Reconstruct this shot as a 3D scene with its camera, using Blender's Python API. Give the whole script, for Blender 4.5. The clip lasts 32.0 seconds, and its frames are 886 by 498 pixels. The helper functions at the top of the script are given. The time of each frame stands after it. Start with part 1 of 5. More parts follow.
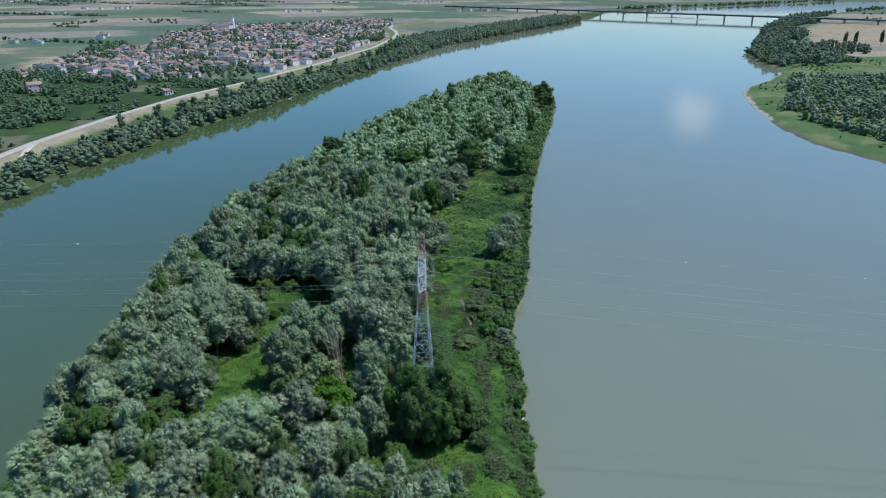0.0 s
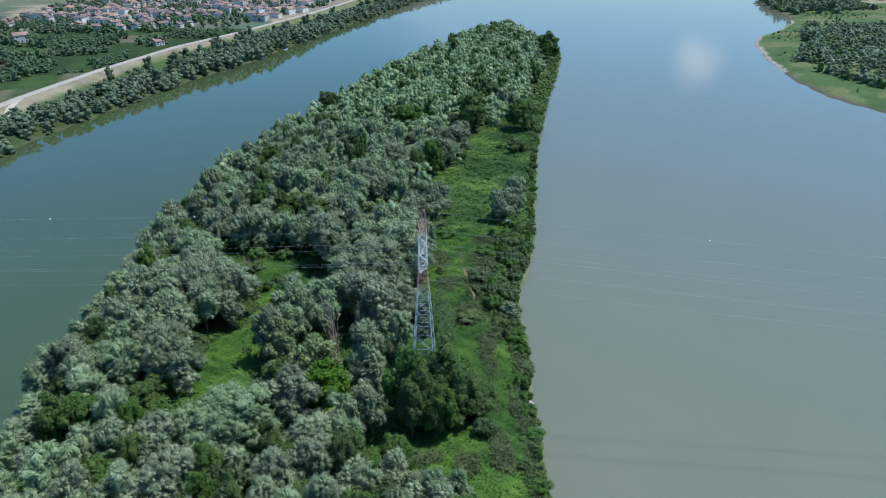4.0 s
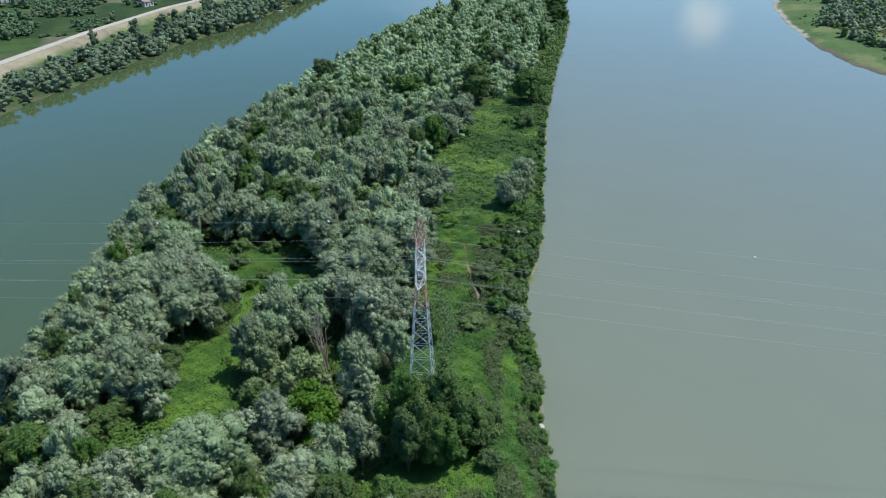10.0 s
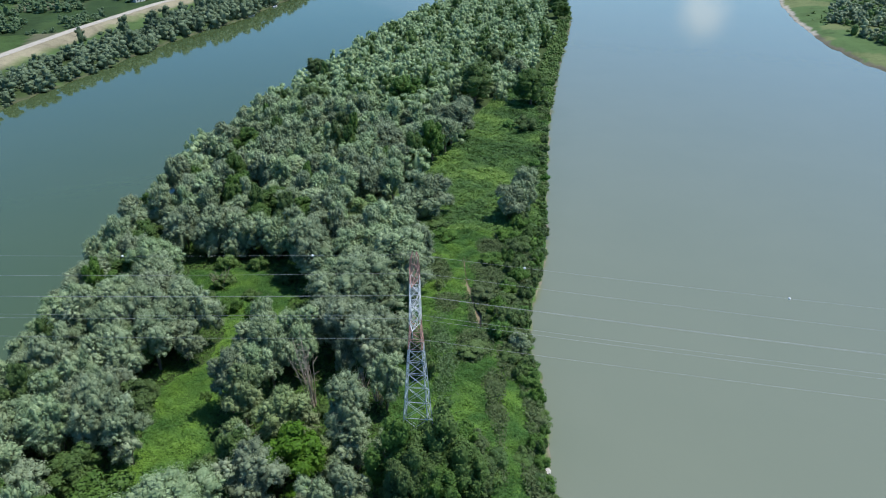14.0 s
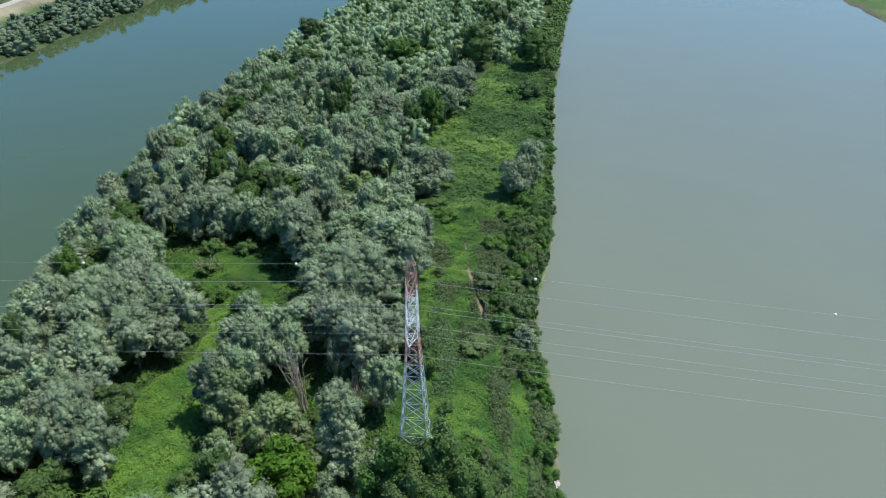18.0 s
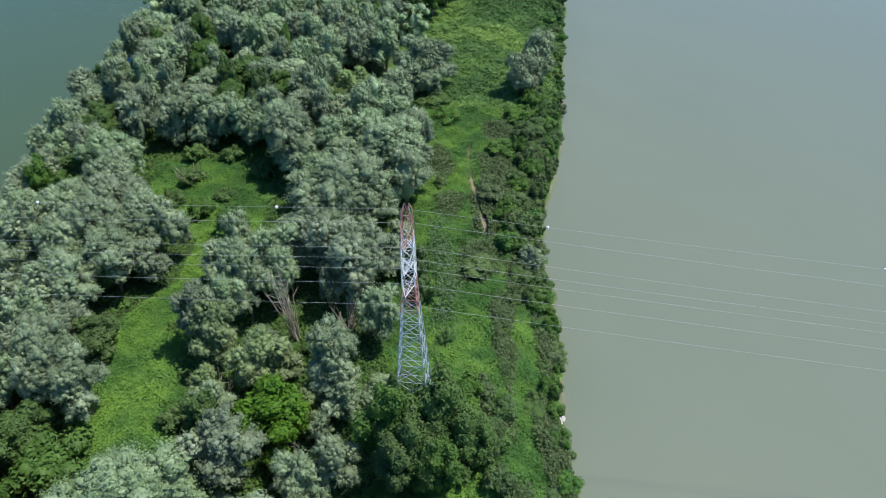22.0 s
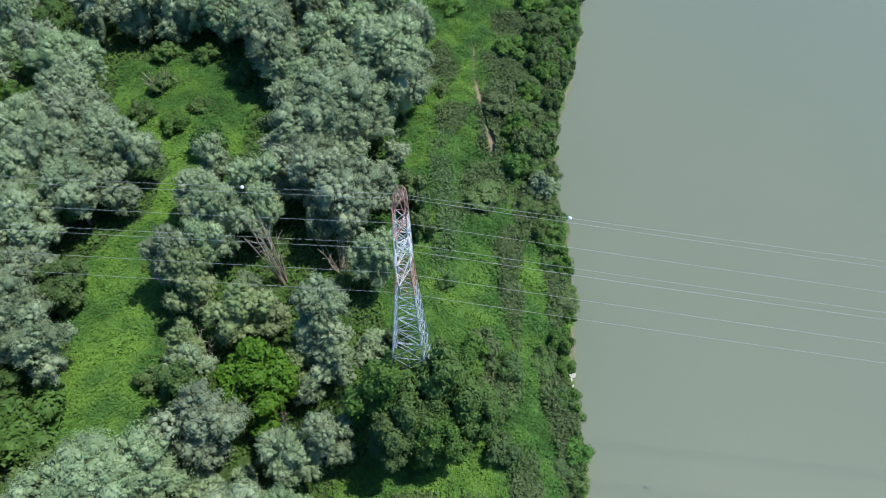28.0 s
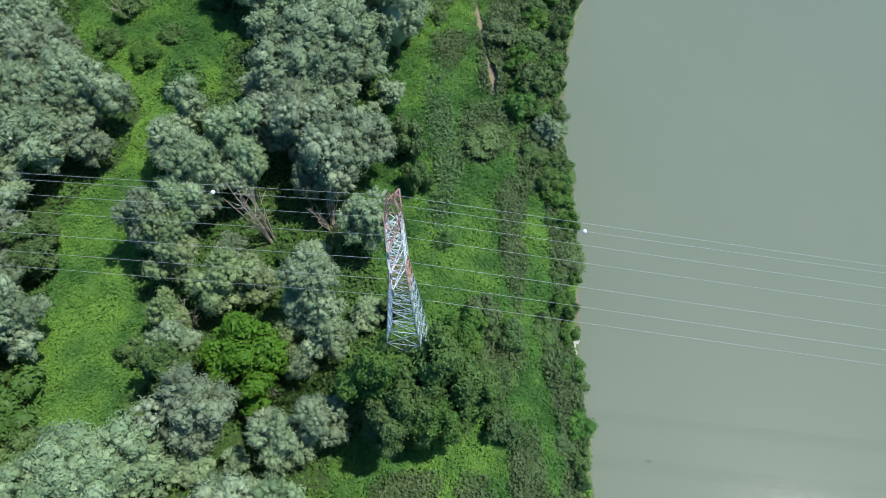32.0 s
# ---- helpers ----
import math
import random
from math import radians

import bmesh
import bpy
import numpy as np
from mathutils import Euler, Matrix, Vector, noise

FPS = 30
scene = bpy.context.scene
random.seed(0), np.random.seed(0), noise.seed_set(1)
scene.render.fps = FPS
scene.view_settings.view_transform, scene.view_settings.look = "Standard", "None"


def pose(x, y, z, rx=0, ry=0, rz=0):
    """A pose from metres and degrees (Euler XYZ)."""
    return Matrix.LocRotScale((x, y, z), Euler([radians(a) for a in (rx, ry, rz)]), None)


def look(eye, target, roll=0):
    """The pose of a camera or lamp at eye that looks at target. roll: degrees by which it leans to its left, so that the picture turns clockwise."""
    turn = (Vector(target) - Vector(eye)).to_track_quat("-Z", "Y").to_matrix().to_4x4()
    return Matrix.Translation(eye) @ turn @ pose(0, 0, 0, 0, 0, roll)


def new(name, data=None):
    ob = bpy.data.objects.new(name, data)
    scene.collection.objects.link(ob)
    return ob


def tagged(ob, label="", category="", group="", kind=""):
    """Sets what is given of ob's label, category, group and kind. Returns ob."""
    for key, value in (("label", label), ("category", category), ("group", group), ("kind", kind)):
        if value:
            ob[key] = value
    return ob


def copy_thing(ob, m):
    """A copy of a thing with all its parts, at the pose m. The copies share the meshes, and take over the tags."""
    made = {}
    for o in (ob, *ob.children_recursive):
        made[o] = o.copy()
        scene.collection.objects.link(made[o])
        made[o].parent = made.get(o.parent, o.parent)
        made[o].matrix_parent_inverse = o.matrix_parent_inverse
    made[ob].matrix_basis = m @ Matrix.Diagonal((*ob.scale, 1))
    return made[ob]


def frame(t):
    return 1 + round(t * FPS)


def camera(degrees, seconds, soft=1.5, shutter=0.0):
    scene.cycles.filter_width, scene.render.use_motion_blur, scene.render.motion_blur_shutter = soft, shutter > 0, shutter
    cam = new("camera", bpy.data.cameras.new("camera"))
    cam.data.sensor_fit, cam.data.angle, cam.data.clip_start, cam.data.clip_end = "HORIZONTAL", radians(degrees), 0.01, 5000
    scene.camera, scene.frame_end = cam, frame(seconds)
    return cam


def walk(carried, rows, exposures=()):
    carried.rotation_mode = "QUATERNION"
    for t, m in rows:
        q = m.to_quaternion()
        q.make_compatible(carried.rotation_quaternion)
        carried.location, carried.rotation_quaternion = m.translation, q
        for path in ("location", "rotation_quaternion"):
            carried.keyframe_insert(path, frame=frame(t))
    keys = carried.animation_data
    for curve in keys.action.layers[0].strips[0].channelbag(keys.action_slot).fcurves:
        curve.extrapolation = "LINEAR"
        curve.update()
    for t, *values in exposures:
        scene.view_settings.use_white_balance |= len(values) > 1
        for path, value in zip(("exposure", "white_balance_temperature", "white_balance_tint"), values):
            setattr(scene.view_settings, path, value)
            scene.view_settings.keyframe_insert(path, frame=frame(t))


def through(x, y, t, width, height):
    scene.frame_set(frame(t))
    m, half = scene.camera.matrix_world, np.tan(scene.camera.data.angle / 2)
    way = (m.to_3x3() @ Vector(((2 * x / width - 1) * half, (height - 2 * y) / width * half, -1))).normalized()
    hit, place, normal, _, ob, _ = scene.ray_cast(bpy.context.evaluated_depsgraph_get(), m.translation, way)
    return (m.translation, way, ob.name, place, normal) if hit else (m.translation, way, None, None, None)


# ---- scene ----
cam = camera(62.35, 32.0, soft=1.0)
PATH = [
    (0, (0.46, -158.06, 110.82), (0.723, -148.709, 107.300), -0.01),
    (0.5, (0.48, -156.24, 110.87), (0.732, -146.864, 107.421), 0.00),
    (1, (0.49, -154.43, 110.93), (0.747, -144.983, 107.666), 0.00),
    (1.5, (0.50, -152.63, 110.98), (0.752, -143.174, 107.741), -0.02),
    (2, (0.50, -150.84, 111.04), (0.761, -141.385, 107.784), -0.05),
    (2.5, (0.51, -149.04, 111.09), (0.765, -139.673, 107.614), -0.08),
    (3, (0.53, -147.24, 111.15), (0.771, -137.987, 107.369), -0.10),
    (3.5, (0.54, -145.42, 111.20), (0.785, -136.254, 107.206), -0.12),
    (5.5, (0.67, -137.80, 111.37), (0.899, -128.841, 106.934), -0.13),
    (6, (0.72, -135.85, 111.39), (0.951, -126.927, 106.880), -0.11),
    (7, (0.86, -131.95, 111.38), (1.084, -123.078, 106.776), -0.06),
    (8, (1.03, -128.02, 111.35), (1.245, -119.161, 106.723), -0.04),
    (9, (1.21, -124.10, 111.30), (1.418, -115.236, 106.681), 0.02),
    (10, (1.38, -120.19, 111.28), (1.590, -111.324, 106.652), 0.02),
    (11, (1.55, -116.28, 111.26), (1.767, -107.419, 106.634), 0.00),
    (12, (1.73, -112.39, 111.24), (1.943, -103.527, 106.615), 0.02),
    (13, (1.90, -108.50, 111.22), (2.118, -99.669, 106.524), 0.08),
    (14, (2.03, -104.54, 111.21), (2.254, -95.716, 106.504), 0.10),
    (14.5, (2.10, -102.57, 111.20), (2.317, -93.733, 106.532), 0.10),
    (16.5, (2.31, -94.75, 111.22), (2.521, -85.941, 106.490), 0.09),
    (17, (2.35, -92.77, 111.23), (2.569, -84.072, 106.301), 0.05),
    (17.5, (2.40, -90.77, 111.26), (2.611, -82.169, 106.168), 0.00),
    (18, (2.44, -88.77, 111.29), (2.653, -80.249, 106.058), -0.03),
    (18.5, (2.50, -86.75, 111.34), (2.701, -78.303, 105.984), -0.06),
    (19, (2.56, -84.74, 111.39), (2.763, -76.371, 105.913), -0.07),
    (19.5, (2.62, -82.75, 111.45), (2.824, -74.542, 105.737), -0.07),
    (20, (2.70, -80.78, 111.52), (2.890, -72.776, 105.537), -0.07),
    (20.5, (2.77, -78.85, 111.60), (2.954, -70.992, 105.419), -0.06),
    (21, (2.85, -76.93, 111.68), (3.027, -69.193, 105.350), -0.05),
    (21.5, (2.94, -75.01, 111.76), (3.109, -67.398, 105.278), -0.05),
    (22, (3.02, -73.10, 111.83), (3.188, -65.600, 105.213), -0.04),
    (22.5, (3.11, -71.19, 111.89), (3.267, -63.812, 105.141), -0.04),
    (23, (3.18, -69.30, 111.94), (3.340, -62.034, 105.079), -0.03),
    (23.5, (3.25, -67.47, 111.98), (3.405, -60.297, 105.009), -0.04),
    (24, (3.31, -65.65, 112.00), (3.457, -58.564, 104.950), -0.05),
    (24.5, (3.37, -63.85, 112.01), (3.512, -56.843, 104.876), -0.06),
    (25, (3.43, -62.04, 112.01), (3.562, -55.129, 104.787), -0.07),
    (25.5, (3.48, -60.23, 112.00), (3.608, -53.520, 104.589), -0.09),
    (26, (3.53, -58.41, 111.99), (3.652, -51.910, 104.389), -0.09),
    (26.5, (3.58, -56.58, 111.97), (3.701, -50.239, 104.244), -0.09),
    (28.5, (3.78, -49.13, 111.88), (3.879, -43.252, 103.797), -0.05),
    (29, (3.81, -47.22, 111.86), (3.908, -41.511, 103.651), -0.04),
    (29.5, (3.83, -45.29, 111.84), (3.930, -39.770, 103.501), -0.01),
    (30, (3.85, -43.36, 111.82), (3.949, -38.011, 103.367), 0.02),
    (30.5, (3.86, -41.43, 111.80), (3.963, -36.253, 103.242), 0.09),
    (31, (3.86, -39.51, 111.78), (3.975, -34.511, 103.125), 0.16),
    (31.5, (3.86, -37.62, 111.77), (3.978, -32.779, 103.025), 0.26),
    (32, (3.86, -35.74, 111.77), (3.984, -31.066, 102.928), 0.36),
]
walk(cam, [(t, look(e, a, r)) for t, e, a, r in PATH],
     exposures=((0.0, -0.06, 5950, 10), (3.0, -0.03, 5950, 9), (6.0, 0.08, 6200, 9), (13.0, 0.17, 6400, 9), (20.0, 0.27, 6450, 9), (26.0, 0.3, 6400, 9), (32.0, 0.27, 6250, 4)))

# ---- world, sun, exposure ----
SUN_AZ, SUN_EL = 80.0, 65.5          # degrees, clockwise from +y, and above the horizon
sun_dir = Vector((math.sin(radians(SUN_AZ)) * math.cos(radians(SUN_EL)),
                  math.cos(radians(SUN_AZ)) * math.cos(radians(SUN_EL)), math.sin(radians(SUN_EL))))
world = bpy.data.worlds.new("sky")
scene.world = world
world.use_nodes = True
wn, wl = world.node_tree.nodes, world.node_tree.links
wn.clear()
sky = wn.new("ShaderNodeTexSky")
sky.sky_type, sky.sun_disc = "NISHITA", False
sky.sun_elevation, sky.sun_rotation = radians(SUN_EL), radians(SUN_AZ)
sky.air_density, sky.dust_density, sky.ozone_density = 1.0, 0.8, 4.0
# one small fair-weather cloud low over the river
CLOUD_AZ, CLOUD_EL = 20.6, 9.6
wtc = wn.new("ShaderNodeTexCoord")
wdist = wn.new("ShaderNodeVectorMath")
wdist.operation = "DISTANCE"
wdist.inputs[1].default_value = (math.sin(radians(CLOUD_AZ)) * math.cos(radians(CLOUD_EL)),
                                 math.cos(radians(CLOUD_AZ)) * math.cos(radians(CLOUD_EL)), math.sin(radians(CLOUD_EL)))
wnoise = wn.new("ShaderNodeTexNoise")
wnoise.inputs["Scale"].default_value, wnoise.inputs["Detail"].default_value = 22.0, 5.0
wmul = wn.new("ShaderNodeMath")
wmul.operation, wmul.inputs[1].default_value = "MULTIPLY_ADD", 0.05
wmap = wn.new("ShaderNodeMapRange")
wmap.interpolation_type = "SMOOTHSTEP"
for k, v in zip(("From Min", "From Max", "To Min", "To Max"), (0.066, 0.03, 0.0, 0.36)):
    wmap.inputs[k].default_value = v
wmix = wn.new("ShaderNodeMix")
wmix.data_type = "RGBA"
wmix.inputs[7].default_value = (9.5, 9.3, 9.0, 1)
wbg = wn.new("ShaderNodeBackground")
wbg.inputs["Strength"].default_value = 0.15
wout = wn.new("ShaderNodeOutputWorld")
wl.new(wtc.outputs["Generated"], wdist.inputs[0])
wl.new(wtc.outputs["Generated"], wnoise.inputs["Vector"])
wl.new(wnoise.outputs["Fac"], wmul.inputs[0])
wl.new(wdist.outputs["Value"], wmul.inputs[2])
wl.new(wmul.outputs[0], wmap.inputs["Value"])
wl.new(wmap.outputs["Result"], wmix.inputs[0])
wsat = wn.new("ShaderNodeHueSaturation")
wsat.inputs["Saturation"].default_value = 1.32
wl.new(sky.outputs["Color"], wsat.inputs["Color"])
wl.new(wsat.outputs["Color"], wmix.inputs[6])
wl.new(wmix.outputs[2], wbg.inputs["Color"])
wl.new(wbg.outputs[0], wout.inputs[0])
sun = new("sun", bpy.data.lights.new("sun", "SUN"))
sun.data.energy, sun.data.angle, sun.data.color = 4.1, radians(0.53), (1.0, 0.965, 0.91)
sun.matrix_world = look((0, 0, 300), Vector((0, 0, 300)) - sun_dir)


# ---- materials ----
def material(name, rough=0.8, spec=0.3, metal=0.0):
    m = bpy.data.materials.new(name)
    m.use_nodes = True
    b = m.node_tree.nodes["Principled BSDF"]
    b.inputs["Roughness"].default_value, b.inputs["Metallic"].default_value = rough, metal
    b.inputs["Specular IOR Level"].default_value = spec
    return m, m.node_tree.nodes, m.node_tree.links, b


def noise_tex(n, l, vec, scale, detail=4.0, rough=0.55):
    t = n.new("ShaderNodeTexNoise")
    t.inputs["Scale"].default_value, t.inputs["Detail"].default_value, t.inputs["Roughness"].default_value = scale, detail, rough
    if vec is not None:
        l.new(vec, t.inputs["Vector"])
    return t.outputs["Fac"]


def ramp(n, l, fac, stops):
    r = n.new("ShaderNodeValToRGB")
    e = r.color_ramp.elements
    while len(e) < len(stops):
        e.new(0.5)
    for q, (p, c) in zip(e, stops):
        q.position, q.color = p, (*c, 1)
    l.new(fac, r.inputs["Fac"])
    return r.outputs["Color"]


def mixc(n, l, fac, a, b, kind="MIX"):
    m = n.new("ShaderNodeMix")
    m.data_type, m.blend_type = "RGBA", kind
    for sock, v in ((m.inputs[0], fac), (m.inputs[6], a), (m.inputs[7], b)):
        if isinstance(v, (int, float)):
            sock.default_value = v
        elif isinstance(v, tuple):
            sock.default_value = (*v, 1)
        else:
            l.new(v, sock)
    return m.outputs[2]


def maths(n, l, op, a, b=0.0, c=0.0):
    m = n.new("ShaderNodeMath")
    m.operation = op
    for s, v in zip(m.inputs, (a, b, c)):
        if isinstance(v, (int, float)):
            s.default_value = v
        else:
            l.new(v, s)
    return m.outputs[0]


def bump(n, l, b, height, strength, dist):
    k = n.new("ShaderNodeBump")
    k.inputs["Strength"].default_value, k.inputs["Distance"].default_value = strength, dist
    l.new(height, k.inputs["Height"])
    l.new(k.outputs["Normal"], b.inputs["Normal"])


def place(n):
    return n.new("ShaderNodeNewGeometry").outputs["Position"]


def leaf_material(name, dark, mid, light, shine=0.25, through=0.25):
    """Leaves: colour varies from spray to spray, from tree to tree and in soft patches."""
    m, n, l, b = material(name, 0.55, shine)
    g = n.new("ShaderNodeNewGeometry")
    island = g.outputs["Random Per Island"]
    whole = n.new("ShaderNodeObjectInfo").outputs["Random"]
    at = n.new("ShaderNodeAttribute")
    at.attribute_name = "tint"
    patch = noise_tex(n, l, g.outputs["Position"], 0.22, 2.0)
    f = maths(n, l, "MULTIPLY_ADD", island, 0.14, maths(n, l, "MULTIPLY_ADD", patch, 0.7, -0.06))
    f = maths(n, l, "ADD", f, maths(n, l, "MULTIPLY", whole, 0.22))
    f = maths(n, l, "ADD", f, maths(n, l, "MULTIPLY", at.outputs["Fac"], 0.22))
    col = ramp(n, l, f, [(0.08, dark), (0.5, mid), (0.95, light)])
    hue = n.new("ShaderNodeHueSaturation")
    l.new(maths(n, l, "MULTIPLY_ADD", whole, 0.022, 0.487), hue.inputs["Hue"])
    l.new(maths(n, l, "MULTIPLY_ADD", whole, 0.25, 0.9), hue.inputs["Saturation"])
    l.new(col, hue.inputs["Color"])
    l.new(hue.outputs["Color"], b.inputs["Base Color"])
    tr = n.new("ShaderNodeBsdfTranslucent")
    l.new(hue.outputs["Color"], tr.inputs["Color"])
    mx = n.new("ShaderNodeMixShader")
    mx.inputs[0].default_value = through
    l.new(b.outputs[0], mx.inputs[1])
    l.new(tr.outputs[0], mx.inputs[2])
    l.new(mx.outputs[0], n["Material Output"].inputs["Surface"])
    return m


M_WILLOW = leaf_material("willow_leaves", (0.075, 0.112, 0.056), (0.245, 0.318, 0.174), (0.48, 0.56, 0.35), 0.12, 0.12)
M_PALE = leaf_material("pale_willow_leaves", (0.1, 0.155, 0.062), (0.225, 0.295, 0.13), (0.38, 0.45, 0.225), 0.12, 0.15)
M_DARK = leaf_material("broad_leaves", (0.035, 0.07, 0.02), (0.08, 0.14, 0.038), (0.145, 0.22, 0.06), 0.15, 0.1)
M_YELLOW = leaf_material("lime_leaves", (0.045, 0.105, 0.014), (0.078, 0.162, 0.022), (0.13, 0.232, 0.038), 0.12, 0.12)
M_BRUSH = leaf_material("brush_leaves", (0.05, 0.092, 0.03), (0.115, 0.175, 0.06), (0.19, 0.26, 0.1), 0.15, 0.15)
M_VINE = leaf_material("bramble_leaves", (0.036, 0.08, 0.021), (0.094, 0.178, 0.052), (0.19, 0.3, 0.076), 0.2, 0.2)
M_REED = leaf_material("reed_leaves", (0.07, 0.15, 0.045), (0.12, 0.22, 0.075), (0.19, 0.3, 0.12), 0.2, 0.2)
M_BANK = leaf_material("bank_willow_leaves", (0.055, 0.085, 0.045), (0.14, 0.19, 0.108), (0.28, 0.345, 0.21), 0.12, 0.1)
M_FAR = leaf_material("far_leaves", (0.045, 0.075, 0.04), (0.095, 0.14, 0.075), (0.2, 0.25, 0.145), 0.1, 0.1)


def bark(name, a, b2):
    m, n, l, b = material(name, 0.9, 0.2)
    f = noise_tex(n, l, place(n), 3.0, 6.0, 0.7)
    l.new(ramp(n, l, f, [(0.3, a), (0.7, b2)]), b.inputs["Base Color"])
    bump(n, l, b, f, 0.6, 0.05)
    return m


M_BARK = bark("bark", (0.09, 0.07, 0.05), (0.24, 0.2, 0.15))
M_DEAD = bark("bare_wood", (0.3, 0.24, 0.17), (0.54, 0.46, 0.36))


def ground_material():
    """Land cover: the sheet carries its cover colour; grain and patches come on top."""
    m, n, l, b = material("land", 0.95, 0.1)
    pos = place(n)
    at = n.new("ShaderNodeAttribute")
    at.attribute_name = "cover"
    big = noise_tex(n, l, pos, 0.04, 5.0)
    fine = noise_tex(n, l, pos, 1.3, 6.0, 0.7)
    v = maths(n, l, "MULTIPLY_ADD", big, 0.7, maths(n, l, "MULTIPLY_ADD", fine, 0.9, 0.2))
    c = mixc(n, l, 1.0, at.outputs["Color"], v, "MULTIPLY")
    patch = noise_tex(n, l, pos, 0.11, 4.0, 0.65)
    c = mixc(n, l, ramp(n, l, patch, [(0.48, (0, 0, 0)), (0.72, (0.75, 0.75, 0.75))]), c, mixc(n, l, 1.0, c, (0.62, 0.6, 0.62), "MULTIPLY"))
    l.new(c, b.inputs["Base Color"])
    bump(n, l, b, fine, 0.7, 0.25)
    return m


M_LAND = ground_material()


def water_material():
    m, n, l, b = material("river_water", 0.05, 0.8)
    b.inputs["IOR"].default_value = 1.4
    pos = place(n)
    sep = n.new("ShaderNodeSeparateXYZ")
    l.new(pos, sep.inputs[0])
    drift = noise_tex(n, l, pos, 0.012, 4.0)
    # clear arm west of the island, silty main river east of it; they mix past the tip
    side = maths(n, l, "SUBTRACT", sep.outputs["X"], maths(n, l, "MULTIPLY_ADD", sep.outputs["Y"], 0.17, -20.0))
    side = maths(n, l, "ADD", side, maths(n, l, "MULTIPLY_ADD", drift, 90.0, -45.0))
    side = maths(n, l, "ADD", side, maths(n, l, "MULTIPLY", maths(n, l, "MAXIMUM", maths(n, l, "SUBTRACT", sep.outputs["Y"], 330.0), 0.0), 0.32))
    mr = n.new("ShaderNodeMapRange")
    mr.interpolation_type = "SMOOTHSTEP"
    mr.inputs["From Min"].default_value, mr.inputs["From Max"].default_value = -55.0, 55.0
    l.new(side, mr.inputs["Value"])
    cloudy = noise_tex(n, l, pos, 0.03, 5.0, 0.6)
    silt = mixc(n, l, cloudy, (0.158, 0.18, 0.12), (0.178, 0.196, 0.132))
    clear = mixc(n, l, cloudy, (0.058, 0.09, 0.036), (0.072, 0.103, 0.042))
    l.new(mixc(n, l, mr.outputs[0], clear, silt), b.inputs["Base Color"])
    st = n.new("ShaderNodeMapping")
    st.inputs["Scale"].default_value = (1.0, 0.55, 1.0)
    l.new(pos, st.inputs["Vector"])
    w = maths(n, l, "ADD", noise_tex(n, l, st.outputs[0], 0.9, 3.0), maths(n, l, "MULTIPLY", noise_tex(n, l, st.outputs[0], 0.12, 2.0), 2.0))
    bump(n, l, b, w, 0.045, 0.3)
    return m


M_WATER = water_material()


def plain(name, a, c, scale=0.6, rough=0.8, spec=0.3, metal=0.0, vary=0.0):
    m, n, l, b = material(name, rough, spec, metal)
    f = noise_tex(n, l, place(n), scale, 5.0, 0.65)
    col = ramp(n, l, f, [(0.3, a), (0.7, c)])
    if vary:
        r = maths(n, l, "FRACT", maths(n, l, "ADD", n.new("ShaderNodeObjectInfo").outputs["Random"], n.new("ShaderNodeNewGeometry").outputs["Random Per Island"]))
        hs = n.new("ShaderNodeHueSaturation")
        l.new(maths(n, l, "MULTIPLY_ADD", r, 0.05, 0.475), hs.inputs["Hue"])
        l.new(maths(n, l, "MULTIPLY_ADD", r, vary, 1.0 - vary / 2), hs.inputs["Value"])
        l.new(maths(n, l, "MULTIPLY_ADD", r, 0.7, 0.45), hs.inputs["Saturation"])
        l.new(col, hs.inputs["Color"])
        col = hs.outputs["Color"]
    l.new(col, b.inputs["Base Color"])
    return m


M_STEEL = plain("galvanised_steel", (0.42, 0.47, 0.52), (0.6, 0.64, 0.68), 4.0, 0.45, 0.5, 0.35)
M_RED = plain("red_paint", (0.42, 0.2, 0.16), (0.56, 0.34, 0.29), 3.0, 0.6)
M_WHITE = plain("white_paint", (0.62, 0.62, 0.62), (0.8, 0.8, 0.8), 3.0, 0.5)
M_WIRE = plain("aluminium_wire", (0.34, 0.35, 0.34), (0.44, 0.45, 0.44), 2.0, 0.6, 0.3, 0.2)
M_GLASS_INS = plain("insulator_glass", (0.2, 0.25, 0.24), (0.3, 0.36, 0.34), 6.0, 0.2)
M_STONE = plain("pale_stone", (0.34, 0.32, 0.28), (0.54, 0.51, 0.46), 1.5, 0.9)
M_CONCRETE = plain("concrete", (0.3, 0.3, 0.29), (0.42, 0.41, 0.4), 0.3, 0.85)
M_GIRDER = plain("dark_steel_girder", (0.06, 0.08, 0.1), (0.11, 0.13, 0.15), 0.2, 0.6)
M_ROAD = plain("pale_asphalt", (0.35, 0.315, 0.26), (0.47, 0.425, 0.35), 0.25, 0.9)
M_TRACK = plain("gravel_track", (0.4, 0.35, 0.27), (0.54, 0.48, 0.38), 0.4, 0.95)
M_WALL = plain("house_plaster", (0.6, 0.56, 0.51), (0.8, 0.77, 0.72), 0.15, 0.9, 0.2, 0.0, 0.45)
M_ROOF = plain("terracotta_tiles", (0.2, 0.12, 0.095), (0.36, 0.23, 0.185), 0.12, 0.85, 0.2, 0.0, 0.8)
M_PANE = plain("window_dark", (0.04, 0.045, 0.05), (0.08, 0.085, 0.09), 1.0, 0.2, 0.5)
M_SAND = plain("wet_sand", (0.34, 0.31, 0.26), (0.52, 0.48, 0.41), 0.2, 0.85)


